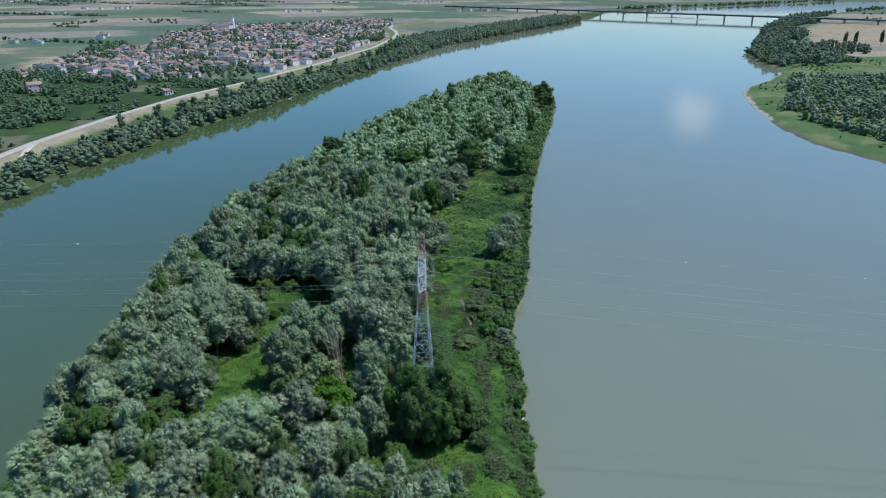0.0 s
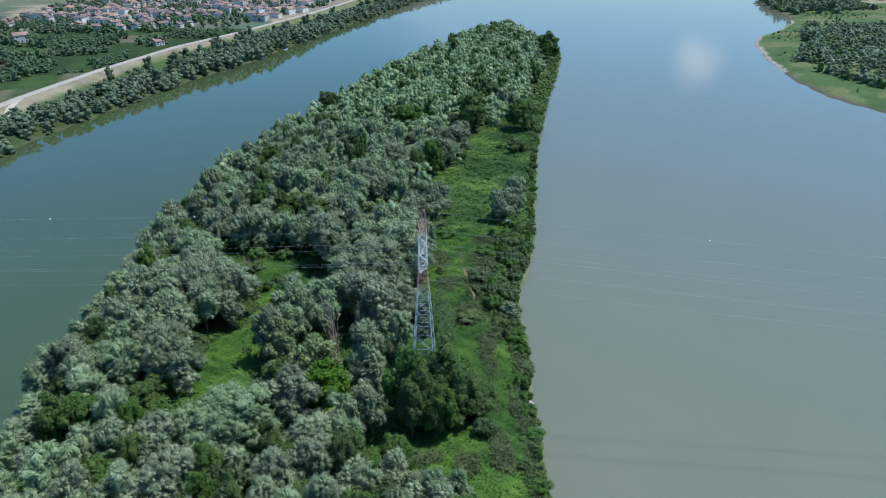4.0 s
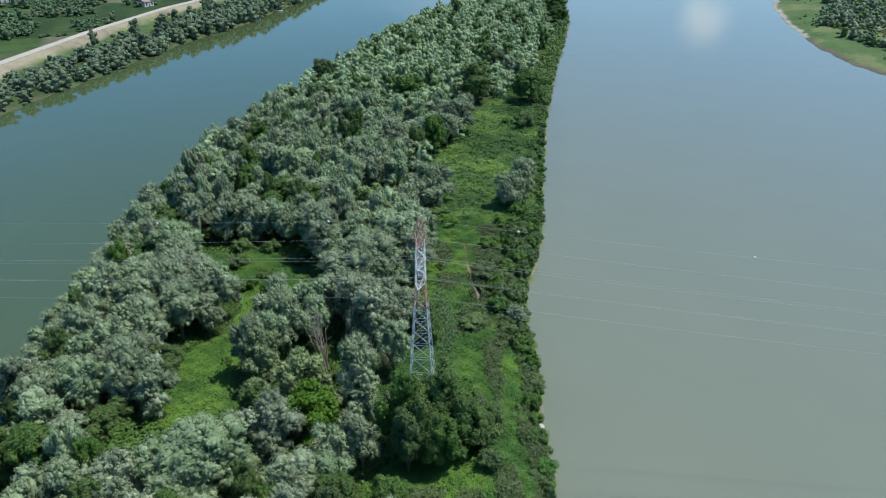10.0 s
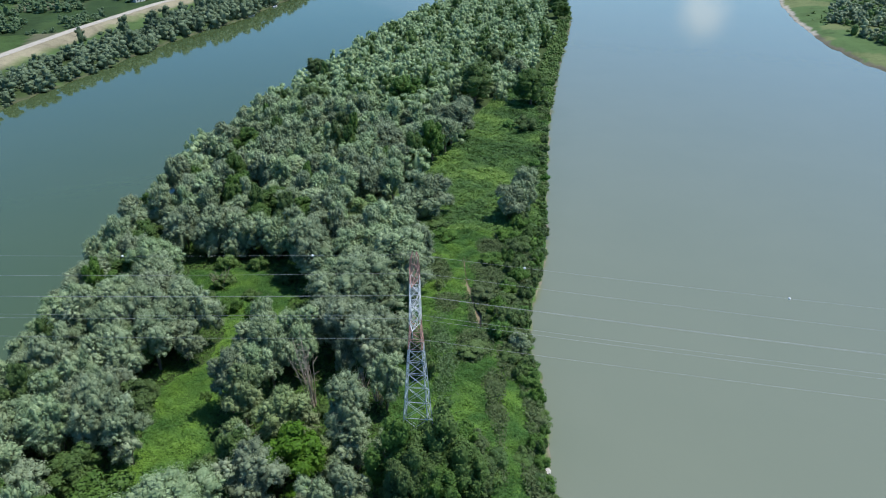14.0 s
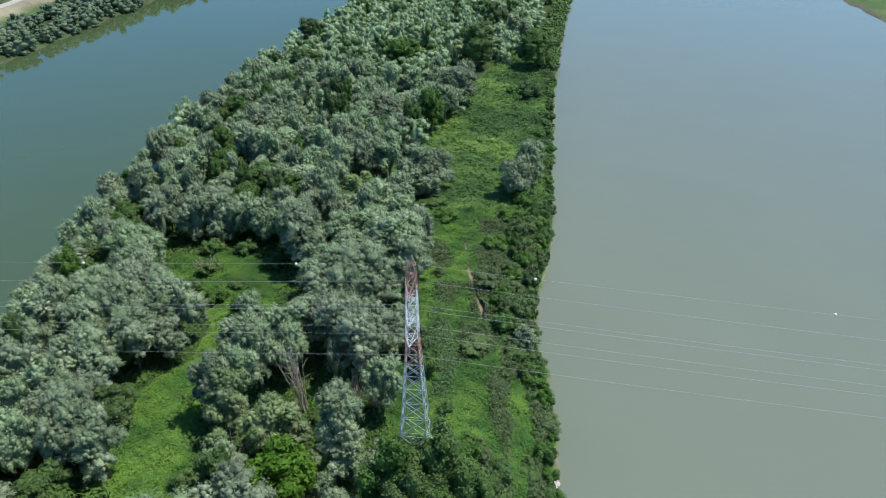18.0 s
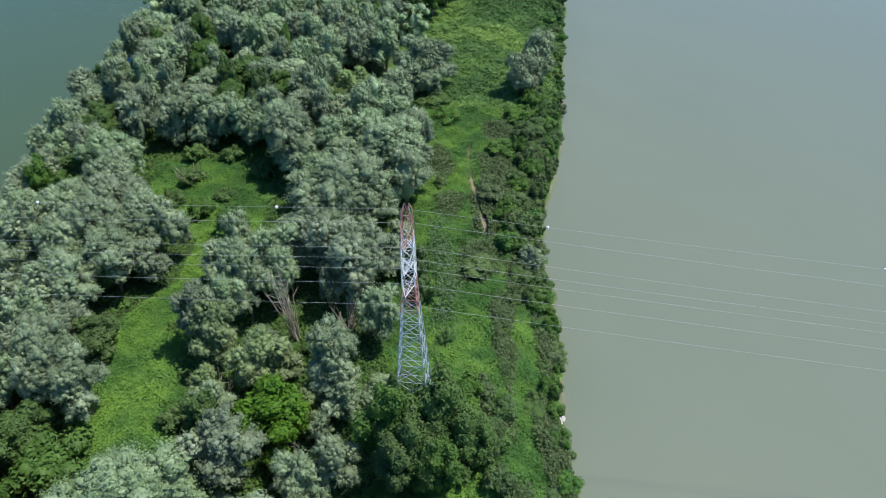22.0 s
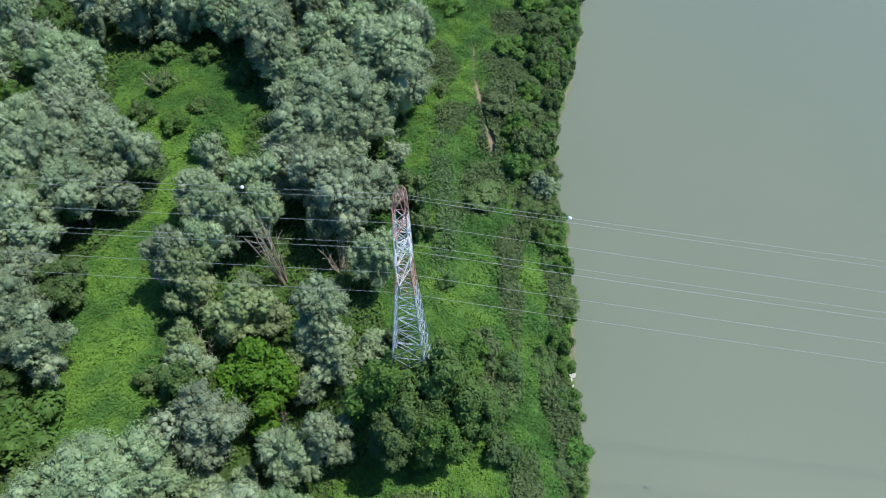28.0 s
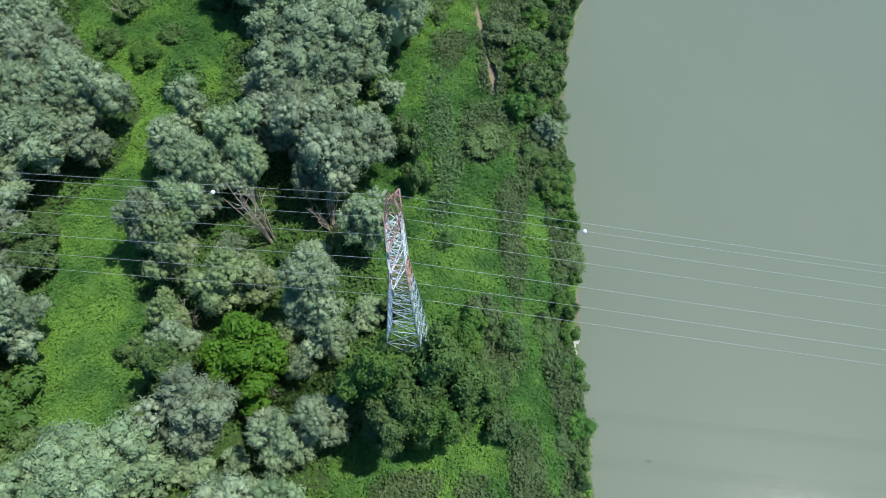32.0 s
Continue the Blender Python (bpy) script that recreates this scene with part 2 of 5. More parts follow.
# ---- mesh helpers ----
def fast_mesh(name, verts, faces, mat, tint=None, smooth=False):
    """A mesh from arrays: verts (n, 3), faces (m, k) with one k for all."""
    verts, faces = np.asarray(verts, np.float32), np.asarray(faces, np.int32)
    me = bpy.data.meshes.new(name)
    k = faces.shape[1]
    me.vertices.add(len(verts))
    me.vertices.foreach_set("co", verts.ravel())
    me.loops.add(faces.size)
    me.loops.foreach_set("vertex_index", faces.ravel())
    me.polygons.add(len(faces))
    me.polygons.foreach_set("loop_start", np.arange(0, faces.size, k, dtype=np.int32))
    me.update(calc_edges=True)
    me.polygons.foreach_set("use_smooth", np.full(len(faces), bool(smooth)))
    if tint is not None:
        a = me.attributes.new("tint", "FLOAT", "POINT")
        a.data.foreach_set("value", np.asarray(tint, np.float32))
    me.materials.append(mat)
    me.validate()
    return me


def part(name, me, parent, label=""):
    ob = new(name, me)
    ob.parent = parent
    if label:
        ob["label"] = label
    return ob


def tube(points, radii, sides=6):
    """Verts and quads of a bent, tapered tube."""
    v, fc = [], []
    pts = [Vector(p) for p in points]
    for i, p in enumerate(pts):
        d = (pts[min(i + 1, len(pts) - 1)] - pts[max(i - 1, 0)]).normalized()
        s = d.orthogonal().normalized()
        u = d.cross(s)
        for k in range(sides):
            a = 2 * math.pi * k / sides
            v.append(tuple(p + float(radii[i]) * (math.cos(a) * s + math.sin(a) * u)))
    for i in range(len(pts) - 1):
        for k in range(sides):
            fc.append((i * sides + k, i * sides + (k + 1) % sides, (i + 1) * sides + (k + 1) % sides, (i + 1) * sides + k))
    return v, fc


def joined(pieces):
    v, fc, o = [], [], 0
    for a, b in pieces:
        v.extend(a)
        fc.extend(tuple(i + o for i in q) for q in b)
        o += len(a)
    return np.array(v), np.array(fc)


def box(x0, x1, y0, y1, z0, z1):
    v = [(x, y, z) for z in (z0, z1) for y in (y0, y1) for x in (x0, x1)]
    return v, [(0, 2, 3, 1), (4, 5, 7, 6), (0, 1, 5, 4), (1, 3, 7, 5), (3, 2, 6, 7), (2, 0, 4, 6)]


ICO_V = np.array([(0, 0, -1), (0.72, -0.53, -0.45), (-0.28, -0.85, -0.45), (-0.89, 0, -0.45), (-0.28, 0.85, -0.45), (0.72, 0.53, -0.45),
                  (0.28, -0.85, 0.45), (-0.72, -0.53, 0.45), (-0.72, 0.53, 0.45), (0.28, 0.85, 0.45), (0.89, 0, 0.45), (0, 0, 1)])
ICO_F = np.array([(0, 1, 2), (1, 0, 5), (0, 2, 3), (0, 3, 4), (0, 4, 5), (1, 5, 10), (2, 1, 6), (3, 2, 7), (4, 3, 8), (5, 4, 9),
                  (1, 10, 6), (2, 6, 7), (3, 7, 8), (4, 8, 9), (5, 9, 10), (6, 10, 11), (7, 6, 11), (8, 7, 11), (9, 8, 11), (10, 9, 11)])


def crown(rng, lobes, per, size, core=0.86, droop=0.3, loose=0.38, slim=0.33, each=0):
    """Leaf sprays over lobes (m, 6: centre and half-axes): verts and triangles. Each spray is one small pointed
    leaf shape; a core of the same leaves fills each lobe."""
    V, F, o = [], [], 0
    for cx, cy, cz, a, b2, c in lobes:
        k = each or max(8, int(per * (a * b2 + a * c + b2 * c) / 3))
        d = rng.normal(size=(k, 3))
        d /= np.linalg.norm(d, axis=1)[:, None]
        d[:, 2] = np.where(d[:, 2] < -0.35, -d[:, 2], d[:, 2])
        rad = 1 + rng.normal(0, 0.07, (k, 1))
        rad *= 1 + 0.12 * np.sin(5 * d[:, :1] + cx) * np.sin(5 * d[:, 1:2] + cy) + 0.08 * np.sin(9 * d[:, 2:3] + cz)
        p = np.array((cx, cy, cz)) + d * np.array((a, b2, c)) * rad
        nrm = d + np.array((0, 0, 0.25)) + rng.normal(0, loose, (k, 3))
        nrm /= np.linalg.norm(nrm, axis=1)[:, None]
        t = np.cross(nrm, rng.normal(size=(k, 3)))
        t[:, 2] -= droop
        t -= nrm * (t * nrm).sum(1)[:, None]
        t /= np.linalg.norm(t, axis=1)[:, None] + 1e-6
        w = np.cross(nrm, t)
        s = size * rng.uniform(0.6, 1.35, (k, 1))
        q = np.stack([p - t * s * 0.45 + w * s * slim, p - t * s * 0.45 - w * s * slim, p + t * s * 0.65 - nrm * s * 0.12], 1)
        V.append(q.reshape(-1, 3))
        F.append(o + np.arange(3 * k).reshape(-1, 3))
        o += 3 * k
        V.append(np.array((cx, cy, cz)) + ICO_V * np.array((a, b2, c)) * core * rng.uniform(0.85, 1.1, (12, 1)))
        F.append(ICO_F + o)
        o += 12
    return np.concatenate(V), np.concatenate(F)


def crown_lobes(rng, r, h, base, count, lobe=0.3, tall=1.15, flat=0.75, plumes=2):
    """Lobes over an uneven domed crown of radius r between the heights base and h: large masses, and plumes that stand out of them."""
    out = []
    zc, hz = base + (h - base) * 0.45, (h - base) * 0.55
    q = rng.uniform(0, 6.28, 3)
    swell = lambda a: 1 + 0.16 * math.sin(2 * a + q[0]) + 0.12 * math.sin(3 * a + q[1]) + 0.07 * math.sin(5 * a + q[2])
    for i in range(count):
        u = (i + 0.5) / count
        z = 1 - 1.6 * u
        ang = i * 2.39996 + rng.uniform(-0.5, 0.5)
        ring = math.sqrt(max(0.0, 1 - z ** 3)) if z > 0 else 1 - 0.25 * z * z
        k = rng.uniform(0.5, 0.86) * swell(ang)
        s = r * lobe * rng.uniform(0.6, 1.3)
        x, y, zz = ring * k * r * math.cos(ang), ring * k * r * math.sin(ang), zc + z * hz * rng.uniform(0.62, 0.92)
        out.append((x, y, zz, s, s * rng.uniform(0.8, 1.2), s * tall * rng.uniform(0.85, 1.3)))
        for _ in range(plumes if z > -0.3 else plumes // 2):
            d = rng.normal(size=3)
            d /= np.linalg.norm(d)
            e = s * rng.uniform(0.34, 0.58)
            out.append((x + d[0] * s * 0.9, y + d[1] * s * 0.9, zz + abs(d[2]) * s * tall * 0.9, e, e * rng.uniform(0.8, 1.2), e * (0.5 + 0.5 * tall) * rng.uniform(0.8, 1.2)))
    k = r / float(np.percentile([math.hypot(q[0], q[1]) + q[3] for q in out], 90))
    out = [(q[0] * k, q[1] * k, q[2], q[3] * k, q[4] * k, q[5]) for q in out]
    out.append((0, 0, zc, r * 0.5, r * 0.5, hz * flat))
    return out


def stems(rng, r, h, base, count, thick):
    """A short bole that parts into limbs which reach into the crown."""
    pieces = [tube([(0, 0, -0.6), (0.05, 0, base * 0.3), (0, 0.05, base * 0.55)], [thick * 1.35, thick, thick * 0.9], 8)]
    for i in range(count):
        a = 2 * math.pi * (i + rng.uniform(0, 0.7)) / count
        k = rng.uniform(0.35, 0.7) * r
        top = base + (h - base) * rng.uniform(0.4, 0.75)
        pts, rad = [], []
        for j in range(5):
            u = j / 4
            pts.append((k * u ** 1.3 * math.cos(a) + rng.normal(0, 0.12), k * u ** 1.3 * math.sin(a) + rng.normal(0, 0.12), base * 0.4 + (top - base * 0.4) * u))
            rad.append(thick * (0.75 - 0.62 * u))
        pieces.append(tube(pts, rad, 6))
    return joined(pieces)


def feathery_crown(rng, r, h, base, masses, tuft, leaf, dens):
    """A willow's crown: uneven masses round the limbs, each a cluster of upswept tufts, each tuft clad in slim leaves
    that run along it. Returns verts, triangles and one tint for each vertex."""
    V, F, T, o = [], [], [], 0
    zc, hz = base + (h - base) * 0.42, (h - base) * 0.58
    q = rng.uniform(0, 6.28, 3)
    heads = []
    for i in range(masses):
        z = 1 - 1.55 * (i + 0.5) / masses
        ang = i * 2.39996 + rng.uniform(-0.6, 0.6)
        ring = math.sqrt(max(0.0, 1 - z ** 3)) if z > 0 else 1 - 0.3 * z * z
        k = rng.uniform(0.42, 0.8) * (1 + 0.2 * math.sin(2 * ang + q[0]) + 0.13 * math.sin(3 * ang + q[1]))
        s = r * rng.uniform(0.26, 0.42)
        heads.append((ring * k * r * math.cos(ang), ring * k * r * math.sin(ang), zc + z * hz * rng.uniform(0.6, 0.86), s))
    fit = r / float(np.percentile([math.hypot(a, b2) + s for a, b2, _, s in heads], 85))
    for hx, hy, hzz, s in heads:
        hx, hy = hx * fit, hy * fit
        tone = rng.normal(0, 0.35)
        out = Vector((hx, hy, 0)) / max(1.0, r * 0.7)
        n = max(6, int(5.5 * (s / tuft) ** 1.8))
        for j in range(n):
            z = 1 - 1.35 * (j + 0.5) / n
            a = j * 2.39996 + rng.uniform(-0.5, 0.5)
            ring = math.sqrt(max(0.0, 1 - z * z))
            d = Vector((ring * math.cos(a), ring * math.sin(a), z))
            c = np.array(Vector((hx, hy, hzz)) + d * s * rng.uniform(0.74, 1.02))
            axis = np.array((d * 0.8 + out * 0.45 + Vector((rng.normal(0, 0.45), rng.normal(0, 0.45), 0.25))).normalized())
            size = tuft * math.exp(rng.normal(-0.05, 0.3))
            length, width = size * rng.uniform(0.8, 1.45), size * rng.uniform(0.6, 1.0)
            side = np.cross(axis, rng.normal(size=3))
            side /= np.linalg.norm(side)
            third = np.cross(axis, side)
            k = max(10, int(dens * width * (length + width)))
            u = rng.normal(size=(k, 3))
            u /= np.linalg.norm(u, axis=1)[:, None]
            u[:, 2] = np.where(u[:, 2] < -0.5, -u[:, 2], u[:, 2])
            rad = 1.0 + rng.normal(0, 0.2, (k, 1))
            spread = lambda e: e[:, :1] * side * width + e[:, 1:2] * third * width + e[:, 2:3] * axis * length
            p = c + spread(u) * rad
            nrm = u[:, :1] * side / width + u[:, 1:2] * third / width + u[:, 2:3] * axis / length
            nrm = nrm / np.linalg.norm(nrm, axis=1)[:, None] + rng.normal(0, 0.27, (k, 3)) + np.array((0, 0, 0.2))
            nrm /= np.linalg.norm(nrm, axis=1)[:, None]
            t = axis + rng.normal(0, 0.9, (k, 3))
            t -= nrm * (t * nrm).sum(1)[:, None]
            t /= np.linalg.norm(t, axis=1)[:, None] + 1e-6
            w = np.cross(nrm, t)
            z = leaf * rng.uniform(0.65, 1.4, (k, 1))
            V.append(np.stack([p - t * z * 0.5 + w * z * 0.3, p - t * z * 0.5 - w * z * 0.3, p + t * z * 0.7 + nrm * z * 0.08], 1).reshape(-1, 3))
            F.append(o + np.arange(3 * k).reshape(-1, 3))
            o += 3 * k
            V.append(c + spread(ICO_V) * rng.uniform(0.6, 0.85, (12, 1)))
            F.append(ICO_F + o)
            o += 12
            T.append(np.full(3 * k + 12, tone + rng.normal(0, 0.3)))
    V.append(np.array((0, 0, zc)) + ICO_V * np.array((r * 0.45, r * 0.45, hz * 0.7)))
    F.append(ICO_F + o)
    T.append(np.zeros(12))
    return np.concatenate(V), np.concatenate(F), np.concatenate(T)


def willow_kind(name, seed, r, h, base, masses, tuft, leaf, dens, limbs, thick, label, mat=None):
    rng = np.random.default_rng(seed)
    root = new(name)
    v, fc = stems(rng, r, h, base, limbs, thick)
    part("trunk", fast_mesh(name + "_trunk", v, fc, M_BARK, smooth=True), root)
    v, fc, tint = feathery_crown(rng, r, h, base, masses, tuft, leaf, dens)
    part("crown", fast_mesh(name + "_crown", v, fc, mat or M_WILLOW, tint, True), root)
    tagged(root, label, "tree")
    root["r"], root["h"] = r, h
    return root


def tree_kind(name, seed, r, h, base, count, leaf, mat, per, lobe, tall, limbs, thick, label, category, bark_mat=None, droop=0.35, plumes=2):
    rng = np.random.default_rng(seed)
    root = new(name)
    v, fc = stems(rng, r, h, base, limbs, thick)
    part("trunk", fast_mesh(name + "_trunk", v, fc, bark_mat or M_BARK, smooth=True), root)
    v, fc = crown(rng, crown_lobes(rng, r, h, base, count, lobe, tall, plumes=plumes), per, leaf, droop=droop)
    part("crown", fast_mesh(name + "_crown", v, fc, mat, smooth=True), root)
    tagged(root, label, category)
    root["r"], root["h"] = r, h
    return root


# ---- plan of the river and its land ----
SHORE_E = np.array([(-160, 20), (-60, 24), (-25, 26), (-4, 27), (7, 26), (16, 28), (27, 29), (39, 29), (51, 28), (62, 30), (74, 33), (90, 38), (105, 41), (125, 44),
                    (147, 47), (190, 54), (242, 63), (328, 81), (400, 98), (483, 117), (520, 122), (560, 122), (620, 112)])
SHORE_W = np.array([(-160, -76), (-60, -86), (-29, -90), (1, -95), (37, -97), (113, -97), (182, -90), (284, -65), (409, -24), (520, 19), (600, 52), (640, 90), (655, 105)])
BANK_W = np.array([(-900, -225), (-200, -225), (0, -222), (209, -218), (236, -216), (308, -198), (408, -173), (496, -138), (560, -124), (756, -66), (1090, 41),
                   (1327, 171), (1572, 308), (1850, 450), (2150, 560), (2400, 800), (2560, 1050), (2750, 1350), (3050, 1750)])
BANK_E = np.array([(-900, 330), (100, 320), (200, 300), (278, 288), (335, 272), (395, 274), (469, 289), (554, 312), (600, 335), (640, 372), (700, 415), (757, 437),
                   (844, 452), (940, 478), (1100, 560), (1312, 660), (1557, 800), (1800, 960), (2050, 1180), (2330, 1480), (2600, 2050), (2800, 2700)])
LEVEE = np.array([(-900, -290), (0, -268), (287, -257), (324, -255), (418, -240), (524, -215), (603, -182), (764, -129), (980, -73), (1153, -49), (1230, -44), (1320, -50), (1403, -64), (1500, -60), (1700, 20)])


def along(table, y):
    return np.interp(y, table[:, 0], table[:, 1])


TREELINE = np.array([(-150, 16), (-45, 14), (-34, 0), (-24, -6), (-14, -8), (0, 4), (10, 0), (35, -6), (55, -3), (90, 2), (108, -2), (122, -10), (140, -4), (165, 2), (179, 10), (211, 21), (246, 36), (318, 62), (413, 90), (483, 110), (560, 118)])
TOWN = np.array([(-430, 648), (-470, 740), (-462, 840), (-462, 909), (-420, 1017), (-470, 1240), (-450, 1500), (-300, 1560), (-150, 1720), (-70, 1700), (-66, 1325), (-95, 1050), (-140, 807), (-205, 672), (-313, 650)])
CLEARING = np.array([(-68, 86), (-48, 86), (-35, 72), (-36, 66), (-36, 56), (-41, 52), (-45, 48), (-46, 40), (-44, 31), (-46, 24), (-46, 17), (-42, 10), (-43, 4), (-39, -3),
                     (-36, -13), (-56, -13), (-60, -5), (-60, 3), (-58, 11), (-59, 20), (-61, 27), (-57, 33), (-51, 40), (-50, 54), (-59, 64), (-65, 69)])


def inside(poly, x, y):
    x, y = np.asarray(x, float), np.asarray(y, float)
    res = np.zeros(np.broadcast(x, y).shape, bool)
    j = len(poly) - 1
    for i in range(len(poly)):
        (xi, yi), (xj, yj) = poly[i], poly[j]
        res ^= ((yi > y) != (yj > y)) & (x < (xj - xi) * (y - yi) / (yj - yi + 1e-12) + xi)
        j = i
    return res


def wave(x, y, s, seed=0.0):
    """Cheap smooth relief between about -1 and 1."""
    return (np.sin(x / s + 1.3 * np.sin(y / s * 0.7 + seed)) + np.sin(y / s * 1.1 + 1.7 * np.sin(x / s * 0.6 + seed * 2))) * 0.5


def height(x, y):
    """Height of the land over the water level; below zero in the river bed."""
    x, y = np.broadcast_arrays(np.asarray(x, float), np.asarray(y, float))
    wob = 1.2 * wave(x, y, 4.0) + 0.8 * wave(x, y, 1.7, 2.0)
    isl = np.minimum(along(SHORE_E, y) + wob * 0.7 - x, x - along(SHORE_W, y))
    isl = np.minimum(isl, (650 - y) * 0.6)
    west, east = along(BANK_W, y) + wob - x, x - along(BANK_E, y) - wob
    far = np.where(y > 3050, (y - 3050) * 0.5, -1e3)
    d = np.maximum(np.maximum(isl, west), np.maximum(east, far))
    z = np.where(d > 0, 3.2 * (1 - np.exp(-np.maximum(d, 0) / np.where(east > 0, 14.0, 4.0))), np.maximum(-2.5, d * 0.35))
    z = z + np.where(isl > 4, 0.35 * wave(x, y, 6.0, 1.0) + 0.2 * wave(x, y, 2.3, 4.0), 0)
    # flood levee on the west bank: crest, and slopes of one in three
    k = np.abs(x - along(LEVEE, y))
    z = np.maximum(z, np.where((west > 3) & (y < 1700), 6.6 - np.maximum(k - 4.5, 0) * 0.33, -9))
    return z


# ---- ground ----
def steps(*spans):
    out = []
    for a, b, s in spans:
        out.extend(np.arange(a, b, s))
    return np.array(out + [spans[-1][1]])


gx = steps((-4900, -2500, 300), (-2500, -1200, 100), (-1200, -500, 25), (-500, -300, 8), (-300, -110, 4), (-110, 60, 1.6), (60, 262, 5), (262, 470, 2.6), (470, 700, 9), (700, 1400, 30),
           (1400, 2600, 80), (2600, 4900, 300))
gy = steps((-900, -200, 70), (-200, -40, 8), (-40, 110, 1.6), (110, 260, 3), (260, 720, 4), (720, 1400, 10), (1400, 2300, 22), (2300, 3400, 60), (3400, 4950, 150))
X, Y = np.meshgrid(gx, gy)
Z = height(X, Y)
nx, ny = len(gx), len(gy)
idx = (np.arange(ny - 1)[:, None] * nx + np.arange(nx - 1)[None, :]).ravel()
me = fast_mesh("ground", np.stack([X.ravel(), Y.ravel(), Z.ravel()], 1), np.stack([idx, idx + 1, idx + nx + 1, idx + nx], 1), M_LAND, smooth=True)


def fields(x, y):
    """Land cover of the plain: strips and blocks of crops, stubble and bare soil, greyed for haze."""
    u, v = x * 0.93 + y * 0.36, -x * 0.36 + y * 0.93
    bu = np.floor((u + 35 * np.floor(v / 170)) / 240).astype(int)
    bv = np.floor(v / 170 + 0.31 * (bu % 3)).astype(int)
    k = (bu * 7349 + bv * 9151 + 5 * bu * bv) % 11
    pal = np.array([(0.12, 0.165, 0.095), (0.36, 0.31, 0.2), (0.14, 0.175, 0.11), (0.3, 0.27, 0.21), (0.08, 0.155, 0.08), (0.17, 0.19, 0.1),
                    (0.42, 0.36, 0.22), (0.1, 0.16, 0.08), (0.26, 0.235, 0.185), (0.09, 0.15, 0.07), (0.33, 0.285, 0.2)])
    # the grey share puts distance haze into the field colours
    return pal[k] * 0.66 + np.array((0.17, 0.19, 0.17)) * 0.2


cover = np.zeros((ny, nx, 3))
cover[:] = (0.075, 0.125, 0.04)
west = X < along(BANK_W, Y)
east = X > along(BANK_E, Y)
plainland = (west & (Y > 1180) & (X < along(BANK_W, Y) - 75)) | (west & (X < along(LEVEE, Y) - 12) & (Y > 620)) | (Y > 2100) | (west & (X < -520)) | (east & (Y > 860) & (X > along(BANK_E, Y) + 40))
cover[east & (Y < 900)] = (0.085, 0.14, 0.05)
cover[plainland] = fields(X, Y)[plainland]
lev = west & (np.abs(X - along(LEVEE, Y)) < 14) & (Y < 1700)
cover[lev] = (0.17, 0.19, 0.09)
verge = west & (X - along(LEVEE, Y) > 1) & (X - along(LEVEE, Y) < 11 + 4 * wave(X, Y, 23.0)) & (Y < 620)
cover[verge] = (0.28, 0.25, 0.165)
garden = west & (X < along(LEVEE, Y) - 10) & (Y < 660) & (X > -520)
plot = (np.floor((X * 0.95 + Y * 0.3) / 26) * 37 + np.floor((Y * 0.95 - X * 0.3) / 48) * 101).astype(int) % 7
gpal = np.array([(0.055, 0.1, 0.035), (0.08, 0.14, 0.042), (0.06, 0.11, 0.038), (0.2, 0.2, 0.12), (0.05, 0.09, 0.032), (0.1, 0.14, 0.06), (0.07, 0.12, 0.04)])
cover[garden] = 0.68 * gpal[plot][garden]
isle = (X > along(SHORE_W, Y) - 3) & (X < along(SHORE_E, Y) + 3) & (Y < 655)
cover[isle] = (0.055, 0.085, 0.03)
open_land = isle & (Y < 255) & (Y > -60) & ((X > along(TREELINE, Y) - 4) | inside(CLEARING, X, Y))
cover[open_land] = (0.085, 0.165, 0.035)
cover[(Z < 0.5) & ~isle] = (0.1, 0.1, 0.06)
cover[(Z < 0.75) & east] = (0.13, 0.12, 0.085)
scrub = east & (Y < 900) & (wave(X, Y, 17.0, 3.0) + 0.6 * wave(X, Y, 7.0, 1.0) > 0.15)
cover[scrub & (Z >= 0.75) & ~plainland] = (0.14, 0.17, 0.07)
cover[(Z < 0.8) & east & (Y > 420) & (Y < 720)] = (0.36, 0.33, 0.27)
# darker cover colour in the strip under the bank trees
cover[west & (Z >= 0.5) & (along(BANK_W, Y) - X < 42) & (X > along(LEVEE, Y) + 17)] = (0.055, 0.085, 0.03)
cover[(Z < 0.25) & isle] = (0.19, 0.165, 0.12)
town_land = west & inside(TOWN, X, Y)
cover[town_land] = 0.5 * cover[town_land] + 0.5 * np.array((0.19, 0.19, 0.14))
wheat = east & (X > along(BANK_E, Y) + 95) & (Y > 1010) & (Y < 1560)
cover[wheat] = (0.3, 0.25, 0.16)
soil = (np.abs(X - 14.9 + 0.06 * (Y - 62) - 0.5 * np.sin(Y / 7)) < 1.5 + 0.7 * wave(X, Y, 3.0)) & (Y > 54) & (Y < 92) & isle
cover[soil] = (0.26, 0.21, 0.13)
at = me.attributes.new("cover", "FLOAT_COLOR", "POINT")
at.data.foreach_set("color", np.concatenate([cover.reshape(-1, 3), np.ones((nx * ny, 1))], 1).astype(np.float32).ravel())
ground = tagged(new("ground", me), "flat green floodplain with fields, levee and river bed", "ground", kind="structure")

wx, wy = np.linspace(-4900, 4900, 50), np.linspace(-900, 4950, 40)
WX, WY = np.meshgrid(wx, wy)
wi = (np.arange(39)[:, None] * 50 + np.arange(49)[None, :]).ravel()
me = fast_mesh("water", np.stack([WX.ravel(), WY.ravel(), 0 * WX.ravel()], 1), np.stack([wi, wi + 1, wi + 51, wi + 50], 1), M_WATER)
water = tagged(new("water", me), "calm grey-green silty river water reflecting blue sky", "water", kind="structure")

